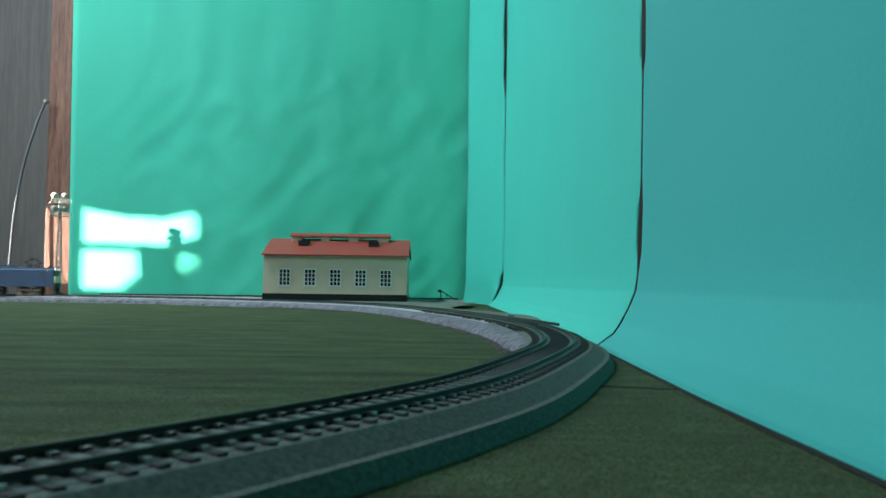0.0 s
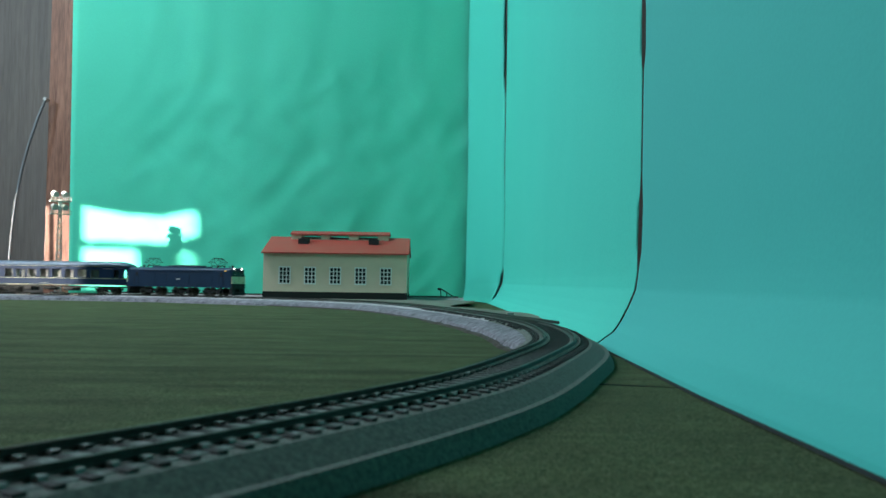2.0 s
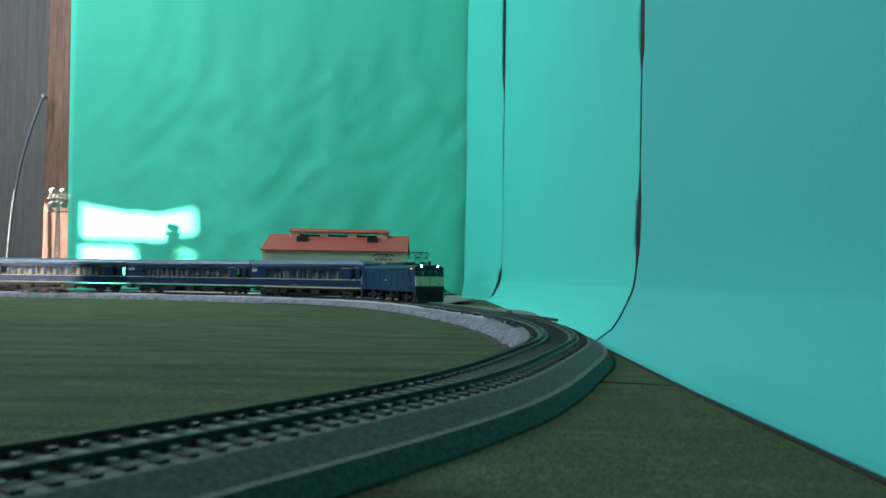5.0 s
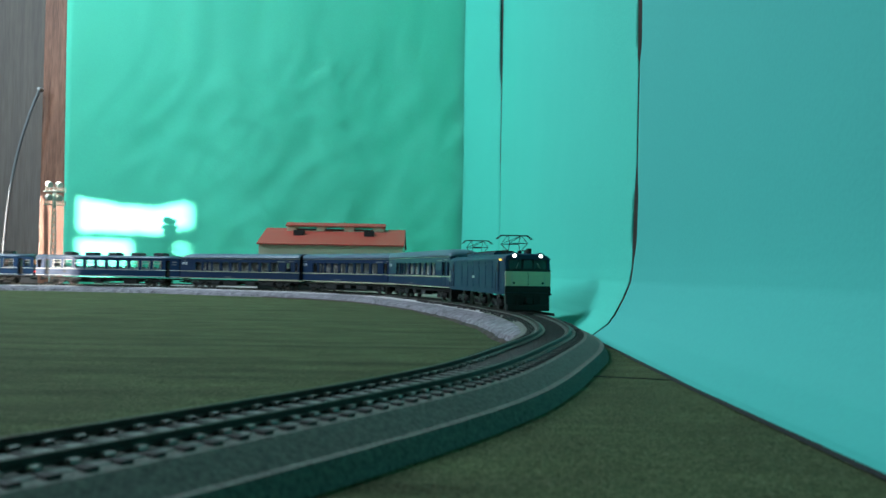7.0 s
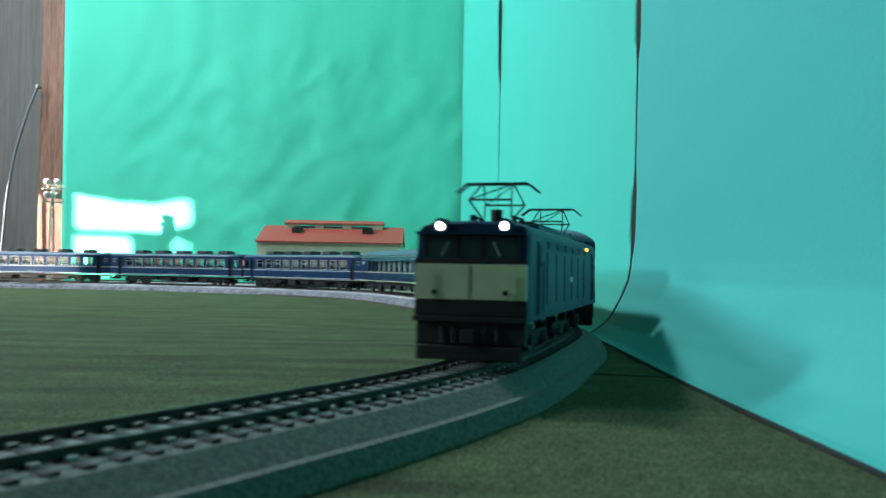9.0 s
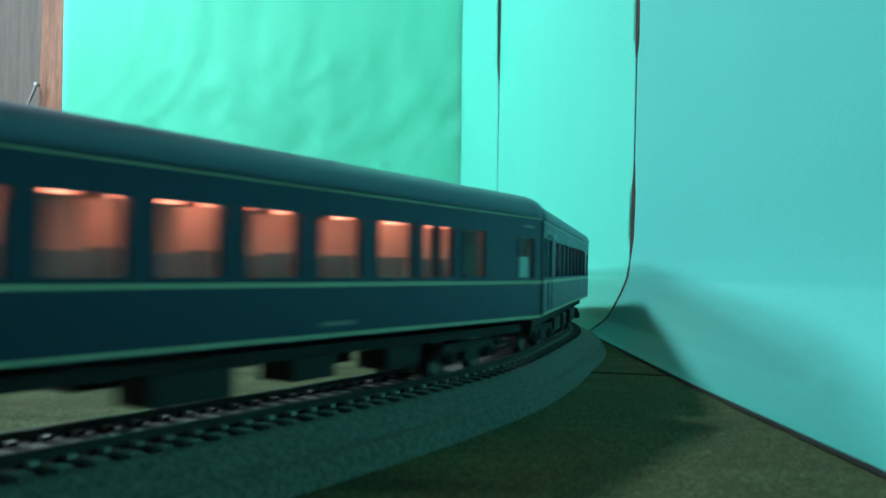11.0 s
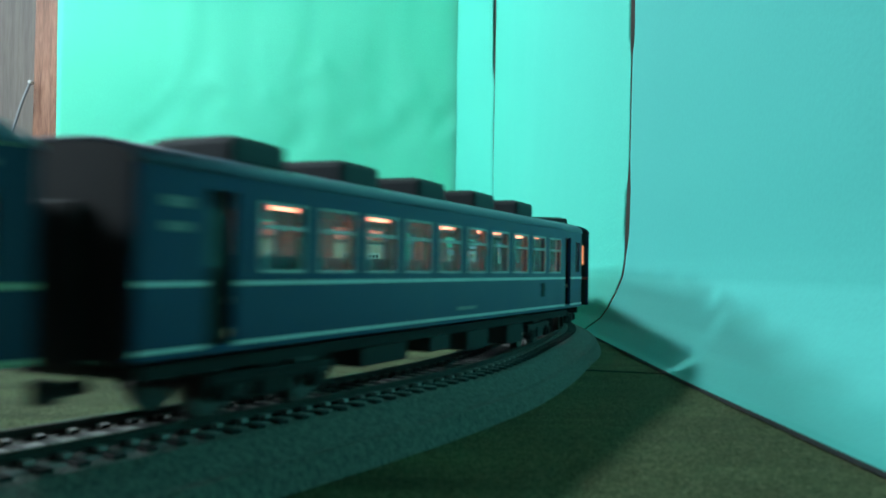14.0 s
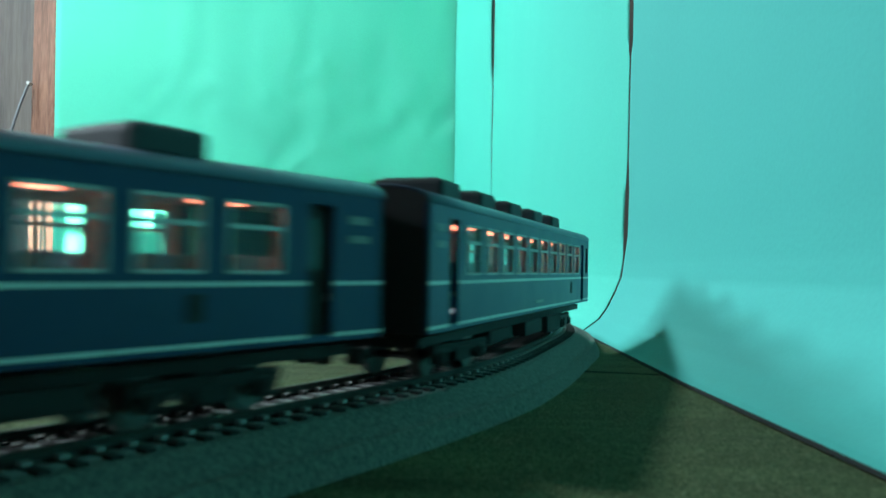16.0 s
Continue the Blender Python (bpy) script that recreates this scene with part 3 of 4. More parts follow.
# ---- engine shed ----
def shed():
    ob = tagged(new("engine_shed"), "cream model engine shed with a red roof and clerestory", "model building")
    W, D, Z0, Z1, ZR = 131, 97, 0, 84, 115
    # front and rear wall with five window openings
    wx = [-92, -46, 0, 46, 92]
    for y, sgn in ((-D, 1), (D, -1)):
        bm = bmesh.new()
        ya, yb = (y, y + 2.5) if sgn > 0 else (y - 2.5, y)
        box(bm, -W, W, ya, yb, 12.5, 27)
        box(bm, -W, W, ya, yb, 57, Z1)
        edges = [-W] + [c for x in wx for c in (x - 9.5, x + 9.5)] + [W]
        for a, b in zip(edges[::2], edges[1::2]):
            box(bm, a, b, ya, yb, 27, 57)
        wall = part("wall", bm, HOUSE, ob)
        boxes("plinth", DARK, ob, (-W - 0.6, W + 0.6, ya - 0.5, yb + 0.5, Z0, 12.5))
        for x in wx:
            bm = bmesh.new()
            yo = ya - 0.7 if sgn > 0 else ya + 0.4
            panes = [(x + a, x + a + 4.9, c, c + 5.8) for a in (-9.0, -2.45, 4.1) for c in (28.4, 35.7, 43.0, 50.3)]
            pierced(bm, x - 11, x + 11, yo + 1.3, 26, 58.5, panes)
            thick(part("window", bm, WHITE, ob, "white window frame with twelve panes"), 2.4)
    # Dark filler box stands for the shade seen through the windows.
    boxes("interior", DARK, ob, (-W + 6, W - 6, -D + 6, D - 6, 1, 76), label="dark box painted as the shed's unlit inside")
    for x, sgn in ((-W, 1), (W, -1)):
        bm = bmesh.new()
        xa, xb = (x, x + 2.5) if sgn > 0 else (x - 2.5, x)
        for y0, y1 in ((-D + 2.5, -24), (24, D - 2.5)):
            prism(bm, [(y0, 8), (y1, 8), (y1, Z1 + (ZR - Z1) * (1 - abs(y1) / D) - 1.5), (y0, Z1 + (ZR - Z1) * (1 - abs(y0) / D) - 1.5)], xa, xb)
        prism(bm, [(-24, 70), (24, 70), (24, Z1 + (ZR - Z1) * (1 - 24 / D) - 1.5), (0, ZR - 1.5), (-24, Z1 + (ZR - Z1) * (1 - 24 / D) - 1.5)], xa, xb)
        part("gable_wall", bm, HOUSE, ob)
    for sgn in (-1, 1):
        bm = bmesh.new()
        e = D + 7
        ze = Z1 - 7 * (ZR - Z1) / D
        prism(bm, [(0, ZR), (sgn * e, ze), (sgn * e, ze + 2.2), (0, ZR + 2.2)], -W - 3, W + 3)
        part("roof", bm, REDROOF, ob)
    # clerestory with three gaps a side
    C = 93
    for sgn in (-1, 1):
        bm = bmesh.new()
        y0, y1 = sorted((sgn * 17, sgn * 18.5))
        zb = ZR - 8
        for a, b in ((-C, -74), (-36, -20), (17, 35), (72, C)):
            box(bm, a, b, y0, y1, zb, ZR + 7)
        for a, b in ((-74, -36), (-20, 17), (35, 72)):
            box(bm, a, b, y0, y1, zb, ZR - 2.5)
            box(bm, a, b, y0, y1, ZR + 4.8, ZR + 7)
        part("clerestory_wall", bm, HOUSE, ob)
        bm = bmesh.new()
        prism(bm, [(0, ZR + 12), (sgn * 22, ZR + 5.5), (sgn * 22, ZR + 7.0), (0, ZR + 13.5)], -C - 2, C + 2)
        part("clerestory_roof", bm, REDROOF, ob)
    for x in (-66, 66):
        boxes("smoke_vent", BLACK, ob, (x - 9.5, x + 9.5, -50, -31, 96, 112), bevel=0.5)
    ob.matrix_basis = pose(-0.1985, 1.695, 0.0055, 0, 0, 1.0)


shed()


def tower():
    ob = tagged(new("floodlight_tower"), "white lattice floodlight tower with two lamp rows", "light tower")
    bm = bmesh.new()
    H, a, b = 160, 5.6, 2.8
    for k in range(4):
        sx, sy = (1, 1, -1, -1)[k], (1, -1, -1, 1)[k]
        rod(bm, (sx * a, sy * a, 0), (sx * b, sy * b, H), 0.7, 5)
    n = 13
    for i in range(n):
        z0, z1 = H * i / n, H * (i + 1) / n
        r0, r1 = a + (b - a) * i / n, a + (b - a) * (i + 1) / n
        for k in range(4):
            p, q = ((1, 1), (1, -1), (-1, -1), (-1, 1))[k], ((1, -1), (-1, -1), (-1, 1), (1, 1))[k]
            rod(bm, (p[0] * r0, p[1] * r0, z0), (q[0] * r1, q[1] * r1, z1), 0.45, 4)
            rod(bm, (q[0] * r0, q[1] * r0, z0), (p[0] * r1, p[1] * r1, z1), 0.45, 4)
    part("mast", bm, TOWERGREY, ob)
    for z in (158, 184):
        bm = bmesh.new()
        box(bm, -19, 19, -10, 10, z, z + 1.5)
        for x in np.linspace(-19, 19, 6):
            rod(bm, (x, -10, z), (x, -10, z + 8), 0.5, 4)
        rod(bm, (-19, -10, z + 8), (19, -10, z + 8), 0.6, 4)
        rod(bm, (-19, -10, z + 4.5), (19, -10, z + 4.5), 0.4, 4)
        part("platform", bm, TOWERGREY, ob)
        for x in (-10, 9):
            bm = bmesh.new()
            rod(bm, (x, -9, z + 13), (x - 2, 2, z + 16), 5.9, 16)
            rod(bm, (x - 2, 2, z + 16), (x - 3, 7, z + 17.4), 5.9, 16, 2.8)
            rod(bm, (x, -2, z + 1), (x, -2, z + 12), 0.8, 6)
            part("lamp", bm, SILVER, ob, "round floodlight head")
    boxes("post", WHITE, ob, (-3, 3, -3, 3, 153, 188))
    boxes("foot", GREYM, ob, (-12, 12, -12, 12, 0, 3), bevel=0.5)
    ob.matrix_basis = pose(-0.772, 1.757, 0.006, 0, 0, 36)


tower()


# ---- the train ----
def arc(n, w, z_eave, z_top):
    """Roof outline from one eave to the other."""
    return [(w * math.copysign(abs(math.cos(a)) ** 0.75, math.cos(a)), z_eave + (z_top - z_eave) * math.sin(a) ** 0.8) for a in [math.pi * i / n for i in range(n + 1)]]


def wheelset(bm_wheels, x, r=5.3):
    for y in (-8.0, 8.0):
        rod(bm_wheels, (x, y - 1.1, r), (x, y + 1.1, r), r, 20)
        rod(bm_wheels, (x, y * 0.86 - 0.4, r), (x, y * 0.86 + 0.4, r), r + 0.6, 20)
    rod(bm_wheels, (x, -7, r), (x, 7, r), 1.0, 8)


def bogie(parent, x, base=13.5, r=5.3):
    """A two-axle bogie under a car, its middle at x."""
    bm = bmesh.new()
    for y in (-12.6, 12.6):
        s = 1 if y > 0 else -1
        box(bm, -base - 5, base + 5, y - 1.0, y + 1.0, 6.2, 8.8, bevel=0.4)
        box(bm, -5, 5, y - 1.5, y + 1.5, 3.6, 7.5, bevel=0.4)
        for xx in (-base, base):
            box(bm, xx - 2.6, xx + 2.6, y - 1.5, y + 1.6, 3.4, 7.4, bevel=0.5)
            rod(bm, (xx, y, 5.2), (xx, y + s * 2.2, 5.2), 1.5, 10)
            rod(bm, (xx + 3.6, y, 5), (xx + 3.6, y, 9), 1.0, 6)
            rod(bm, (xx - 3.6, y, 5), (xx - 3.6, y, 9), 1.0, 6)
    box(bm, -4, 4, -12, 12, 7, 10.5)
    b = part("bogie", bm, BLACK, parent)
    b.location = (x * MM, 0, 0)
    for xx in (-base, base):
        bm = bmesh.new()
        wheelset(bm, xx, r)
        part("wheelset", bm, STEEL, b)
    return b


def side_wall(car, name, mat, x0, x1, y, zb, zt, holes, mm=1.2, label=""):
    bm = bmesh.new()
    pierced(bm, x0, x1, y, zb, zt, holes)
    return thick(part(name, bm, mat, car, label), mm)


def frames(car, mat, holes, y, sgn, out=0.25, rim=0.5, bar=None):
    """A raised rim round each window."""
    for a, b, lo, hi in holes:
        bm = bmesh.new()
        y0, y1 = sorted((sgn * (y + out), sgn * (y - 0.4)))
        box(bm, a - rim, a, y0, y1, lo - rim, hi + rim)
        box(bm, b, b + rim, y0, y1, lo - rim, hi + rim)
        box(bm, a - 0.05, b + 0.05, y0, y1, lo - rim, lo)
        box(bm, a - 0.05, b + 0.05, y0, y1, hi, hi + rim)
        if bar:
            box(bm, a - 0.05, b + 0.05, y0, y1, lo + bar - 0.4, lo + bar + 0.4)
        part("window_frame", bm, mat, car)


def bars(car, sgn, w, *specs):
    """Bars in place of lettering too small to read."""
    for a, b, z0, z1 in specs:
        boxes("lettering", LETTER, car, (a, b, sgn * w - 0.16, sgn * w + 0.16, z0, z1), label="small white lettering bar")


def end_wall(bm, x, thick_mm, outline, hole):
    """A car's end: outline in (y, z), with a gangway opening (half width, low, high)."""
    w, lo, hi = hole
    ys = [p[0] for p in outline]
    x0, x1 = sorted((x, x + thick_mm))
    zb, half = min(p[1] for p in outline), max(ys)
    zt = max(p[1] for p in outline)
    eave = min(p[1] for p in outline if p[1] > zb + 1)
    box(bm, x0, x1, -half, -w, zb, eave)
    box(bm, x0, x1, w, half, zb, eave)
    box(bm, x0, x1, -w, w, hi, eave)
    prism(bm, [p for p in outline if p[1] >= eave - 0.01], x0, x1)


def interior(car, L, zf, zl, seats, seat_h=9.0, lamps=()):
    """Floor, seats and a warm lamp strip inside a coach."""
    boxes("interior_floor", INNER, car, (-L / 2 + 3, L / 2 - 3, -15.6, 15.6, zf - 1.2, zf))
    bm = bmesh.new()
    for x in seats:
        for y in (-15, 5.5):
            if seat_h > 8.5 and y < 0:
                continue
            box(bm, x - 1.2, x + 1.2, y, y + 9.5, zf, zf + seat_h, bevel=0.5)
            box(bm, x - 4, x + 4, y, y + 9.5, zf, zf + 4)
    part("seating", bm, SEAT, car, "rows of blue-grey seats")
    if seat_h > 8.5:
        for x in seats:
            boxes("partition", INNER, car, (x - 0.5, x + 0.5, -10.9, -3.5, zf + seat_h - 0.3, zl - 0.6), (x - 0.5, x + 0.5, 3.5, 15, zf + seat_h - 0.3, zl - 0.6), label="upper partition between the berths")
    boxes("lamp_strip", LAMPSTRIP, car, *[(x - 5.5 - 2 * (k % 3 == 2), x + 5.5, 3.0, 13.0, zl, zl + 0.7) for k, x in enumerate(lamps)], label="warm glowing interior lamps")
    boxes("inner_ceiling", INNER, car, (-L / 2 + 3, L / 2 - 3, -15.4, 15.4, zl + 0.9, zl + 1.4))


def underfloor(car, L, seed):
    r = random.Random(seed)
    boxes("frame", BLACK, car, (-L / 2 + 6, L / 2 - 6, -13.5, 13.5, 9.8, 12.2))
    x = -L / 2 + 68
    while x < L / 2 - 80:
        w = r.uniform(12, 32)
        y = r.choice((-1, 1))
        bm = bmesh.new()
        z = r.uniform(3.2, 6.4)
        box(bm, x, x + w, -15, -6, z, 10, bevel=1.2)
        box(bm, x + r.uniform(-4, 4), x + w, 6, 15, r.uniform(3.2, 6.4), 10, bevel=0.5)
        part("underfloor_box", bm, GREYM if r.random() < 0.5 else BLACK, car)
        x += w + r.uniform(9, 24)
    for sx in (-1, 1):
        bm = bmesh.new()
        rod(bm, (sx * (L / 2 - 8), 0, 8), (sx * (L / 2 + 1.5), 0, 8), 1.3, 8)
        box(bm, sx * (L / 2 + 0.5) - 1.5, sx * (L / 2 + 0.5) + 1.5, -2, 2, 6, 10, bevel=0.4)
        part("coupler", bm, BLACK, car)


def glass_row(car, holes, y, sgn):
    for a, b, lo, hi in holes:
        bm = bmesh.new()
        y0, y1 = sorted((y, y - sgn * 0.5))
        box(bm, a - 0.3, b + 0.3, y0, y1, lo - 0.3, hi + 0.3)
        g = part("window", bm, GLASS, car)
        g.visible_shadow = False


L20, L12 = 250.0, 262.0


def sleeping_coach(label, round_front=False, round_rear=False, seed=1, short=0):
    """Coach with a high round roof, x forwards, z from the rail top."""
    car = tagged(new("sleeping_coach"), label, "coach", group="coaches of the train")
    L, w, zb, ze, zt = L20, 17.8, 14.0, 45.3, 54.2
    X = L / 2
    lo, hi = 27.0, 40.2
    mid, step = (-41.0, 21.4) if short else (-45.3, 20.3)
    holes = [(mid + step * k - 7.3, mid + step * k + 7.3, lo, hi) for k in range(7 - short)]
    holes += [(mid - 18.2, mid - 11.8, lo, hi), (mid - 27.0, mid - 20.6, lo, hi), (mid - 44.8, mid - 32.4, lo, hi), (-X + 6.6, -X + 17.2, lo - 0.2, hi - 1.0), (X - 26, X - 18, lo, hi), (X - 9, X - 4.5, lo, hi)]
    all_holes = sorted(holes)
    outline = [(-w, zb), (w, zb)] + arc(14, w, ze, zt)
    for d in (1, -1):
        bm = bmesh.new()
        rounded = round_front if d > 0 else round_rear
        top = [(-w, zb), (w, zb)] + arc(14, w, ze, ze + 1.6) if rounded else outline
        end_wall(bm, d * X, -1.2 * d, top, (5.5, zb, 38))
        part("end_wall", bm, BLUE20 if rounded else BLACK, car)
        if rounded:
            x0, x1 = sorted((d * (X + 0.25), d * (X - 0.3)))
            for y0, y1 in ((-16.2, -7.2), (7.2, 16.2)):
                boxes("end_window", GLASSD, car, (x0, x1, y0, y1, lo, hi + 1), bevel=0.15, label="dark end window")
                boxes("stripe", STRIPE, car, (x0, x1, y0 - 0.8, y1 + 0.8, 25.0, 26.0), (x0, x1, y0 - 0.8, y1 + 0.8, 14.2, 15.1))
    for sgn in (-1, 1):
        holes = [h for h in all_holes if sgn > 0 or h[0] > -X + 7]
        side_wall(car, "side_wall", BLUE20, -X, X, sgn * (w - 0.6), zb, ze + 0.6, holes)
        side_wall(car, "lining", INNER, -X + 2, X - 2, sgn * (w - 1.6), 23, 43.5, [h for h in holes], 0.4, "warm cream interior lining")
        glass_row(car, holes, sgn * (w - 0.3), sgn)
        frames(car, BLUE20, holes, w, sgn)
        boxes("door", BLUE20, car, (X - 28.5, X - 27.4, sgn * w - 0.3, sgn * w + 0.3, 15.5, 42), (X - 16.6, X - 15.5, sgn * w - 0.3, sgn * w + 0.3, 15.5, 42))
        if sgn < 0:
            for a in (-X + 5.5, -X + 12.0):
                boxes("toilet_window", STRIPEW, car, (a, a + 3.6, -w - 0.2, -w + 0.3, 36.2, 40.0), bevel=0.1, label="small white frosted window")
        else:
            boxes("blind", STRIPEW, car, (-X + 6.8, -X + 17.0, sgn * (w - 1.4) - 0.2, sgn * (w - 1.4) + 0.2, lo, lo + 6.5), label="white lower pane of the end window")
        for z, h in ((14.2, 0.9), (25.0, 1.0), (45.4, 0.7)):
            yo = sorted((sgn * (w + 0.12), sgn * (w - 0.2)))
            boxes("stripe", STRIPE, car, (-X, X, *yo, z, z + h), label="cream-yellow line")
        bars(car, sgn, w, (X - 21, X - 11, 42.2, 43.2), (X - 45, X - 29, 41.2, 42.6), (-X + 7, -X + 14, 42.4, 43.3), (-X + 100, -X + 112, 16.6, 17.6))
    # roof
    bm = bmesh.new()
    rows = []
    xs = np.linspace(-X, X, 61)
    for x in xs:
        fall = 0.0
        if round_front and x > X - 26:
            fall = (1 - math.sqrt(max(0, 1 - ((x - X + 26) / 26) ** 2)))
        if round_rear and x < -X + 26:
            fall = (1 - math.sqrt(max(0, 1 - ((-X + 26 - x) / 26) ** 2)))
        rows.append([(x, y, z - (z - ze) * fall * 0.85) for y, z in arc(18, w + 0.4, ze + 0.6, zt)])
    sheet(bm, rows)
    thick(part("roof", bm, ROOF, car, smooth=True), 0.8, -1)
    for sx in (-1, 1):
        bm = bmesh.new()
        box(bm, sx * (X + 0.6) - 0.9, sx * (X + 0.6) + 0.9, -6.5, 6.5, 12.5, 38, bevel=0.5)
        part("gangway", bm, BLACK, car)
    interior(car, L, 23.0, 40.9, np.arange(mid - 10 - step, X - 28, step), lamps=[mid + step * (k - 2) for k in range(9 - short)])
    boxes("corridor_wall", INNER, car, (-X + 4, X - 30, -11.6, -11.0, 23, 41.6), label="warm cream corridor wall")
    boxes("berth", SEAT, car, (-X + 22, X - 32, -10.9, 0.0, 23, 31.4), bevel=0.4, label="blue-grey berth")
    underfloor(car, L, seed)
    return car


def seated_coach(label, seed=1, cab=False):
    """Coach with a low roof and five air conditioners."""
    car = tagged(new("seated_coach"), label, "coach", group="coaches of the train")
    L, w, zb, ze, zt = L12, 17.8, 13.6, 44.4, 49.4
    X = L / 2
    lo, hi = 28.2, 40.6
    holes = [(-X + 39.4 + 20.3 * k - 6.8, -X + 39.4 + 20.3 * k + 6.8, lo, hi) for k in range(10)]
    small = [] if cab else [(-X + 3.6, -X + 10.2, lo, hi)]
    if cab:
        small += [(X - 15, X - 6, 29, 40)]
    doors = [(X - 25, X - 17, 15, 42), (-X + 17, -X + 25, 15, 42)]
    outline = [(-w, zb), (w, zb)] + arc(14, w, ze, zt)
    for d in (1, -1):
        bm = bmesh.new()
        end_wall(bm, d * X, -1.2 * d, outline, (5.5, zb, 39))
        part("end_wall", bm, BLACK, car)
    for sgn in (-1, 1):
        side_wall(car, "side_wall", BLUE12, -X, X, sgn * (w - 0.6), zb, ze + 0.4, holes + small + doors)
        side_wall(car, "lining", INNER, -X + 30, X - 30, sgn * (w - 1.6), 23, 43, holes, 0.4, "warm cream interior lining")
        glass_row(car, holes + small, sgn * (w - 0.4), sgn)
        for a, b, z0, z1 in doors:
            side_wall(car, "door", BLACK, a - 0.5, b + 0.5, sgn * (w - 2.4), 14, 42.4, [], 0.6)
            boxes("door_window", GLASSD, car, (a + 1.8, b - 1.8, *sorted((sgn * (w - 2.0), sgn * (w - 2.6))), 28.5, 39), bevel=0.1, label="dark door window")
        frames(car, SILVER, holes, w, sgn, 0.25, 0.55, 8.2)
        for z, h in ((14.6, 0.8), (25.3, 0.9)):
            yo = sorted((sgn * (w + 0.12), sgn * (w - 0.2)))
            for a, b in ((-X, -X + 17), (-X + 25, X - 25), (X - 17, X)):
                boxes("stripe", STRIPEW, car, (a, b, *yo, z, z + h), label="pale line")
        bars(car, sgn, w, (X - 13, X - 6, 38.4, 40.2), (X - 13, X - 6, 34.4, 36.0), (-10, 4, 17.0, 18.0))
        if cab:
            bars(car, sgn, w, (-X + 5, -X + 12, 38.4, 40.2), (-X + 5, -X + 12, 34.4, 36.0))
        boxes("hatch", BLACK, car, (-X + 52, -X + 56, sgn * w - 0.2, sgn * w + 0.2, 19, 24))
    bm = bmesh.new()
    sheet(bm, [[(x, y, z) for y, z in arc(18, w + 0.3, ze + 0.4, zt)] for x in np.linspace(-X, X, 9)])
    thick(part("roof", bm, ROOF, car, smooth=True), 0.8, -1)
    for k in range(5):
        x = -X + 54 + 41.5 * k
        bm = bmesh.new()
        box(bm, x - 9, x + 9, -10.5, 10.5, zt - 1.5, zt + 4.6, bevel=1.4)
        box(bm, x - 6.5, x + 6.5, -8, 8, zt + 4.4, zt + 5.1, bevel=0.3)
        part("air_conditioner", bm, ACGREY, car, "grey roof air conditioner")
    for sx in (-1, 1):
        bm = bmesh.new()
        box(bm, sx * (X + 0.6) - 0.9, sx * (X + 0.6) + 0.9, -6.5, 6.5, 12.5, 39, bevel=0.5)
        part("gangway", bm, BLACK, car)
    if cab:
        for y0, y1 in ((-15.5, -7), (7, 15.5)):
            boxes("end_window", ENDGLOW, car, (X - 1.0, X + 0.2, y0, y1, 31.5, 40), label="end window pane glowing in place of a lit inside")
            bm = bmesh.new()
            rod(bm, (X - 0.5, (y0 + y1) / 2, 20), (X + 0.6, (y0 + y1) / 2, 20), 1.5, 14)
            part("tail_lamp", bm, TAILGLOW, car, "glowing red tail lamp")
        boxes("end_stripe", material("red_stripe", (0.45, 0.04, 0.03), 0.5), car, (X - 0.5, X + 0.2, -17, -6.6, 25.0, 25.9), (X - 0.5, X + 0.2, 6.6, 17, 25.0, 25.9))
    interior(car, L, 23.0, 41.3, np.arange(-X + 28, X - 28, 10.3), 8.0, [h[0] + 5.0 for h in holes[::2]])
    underfloor(car, L, seed)
    return car


LOCO = 209.0


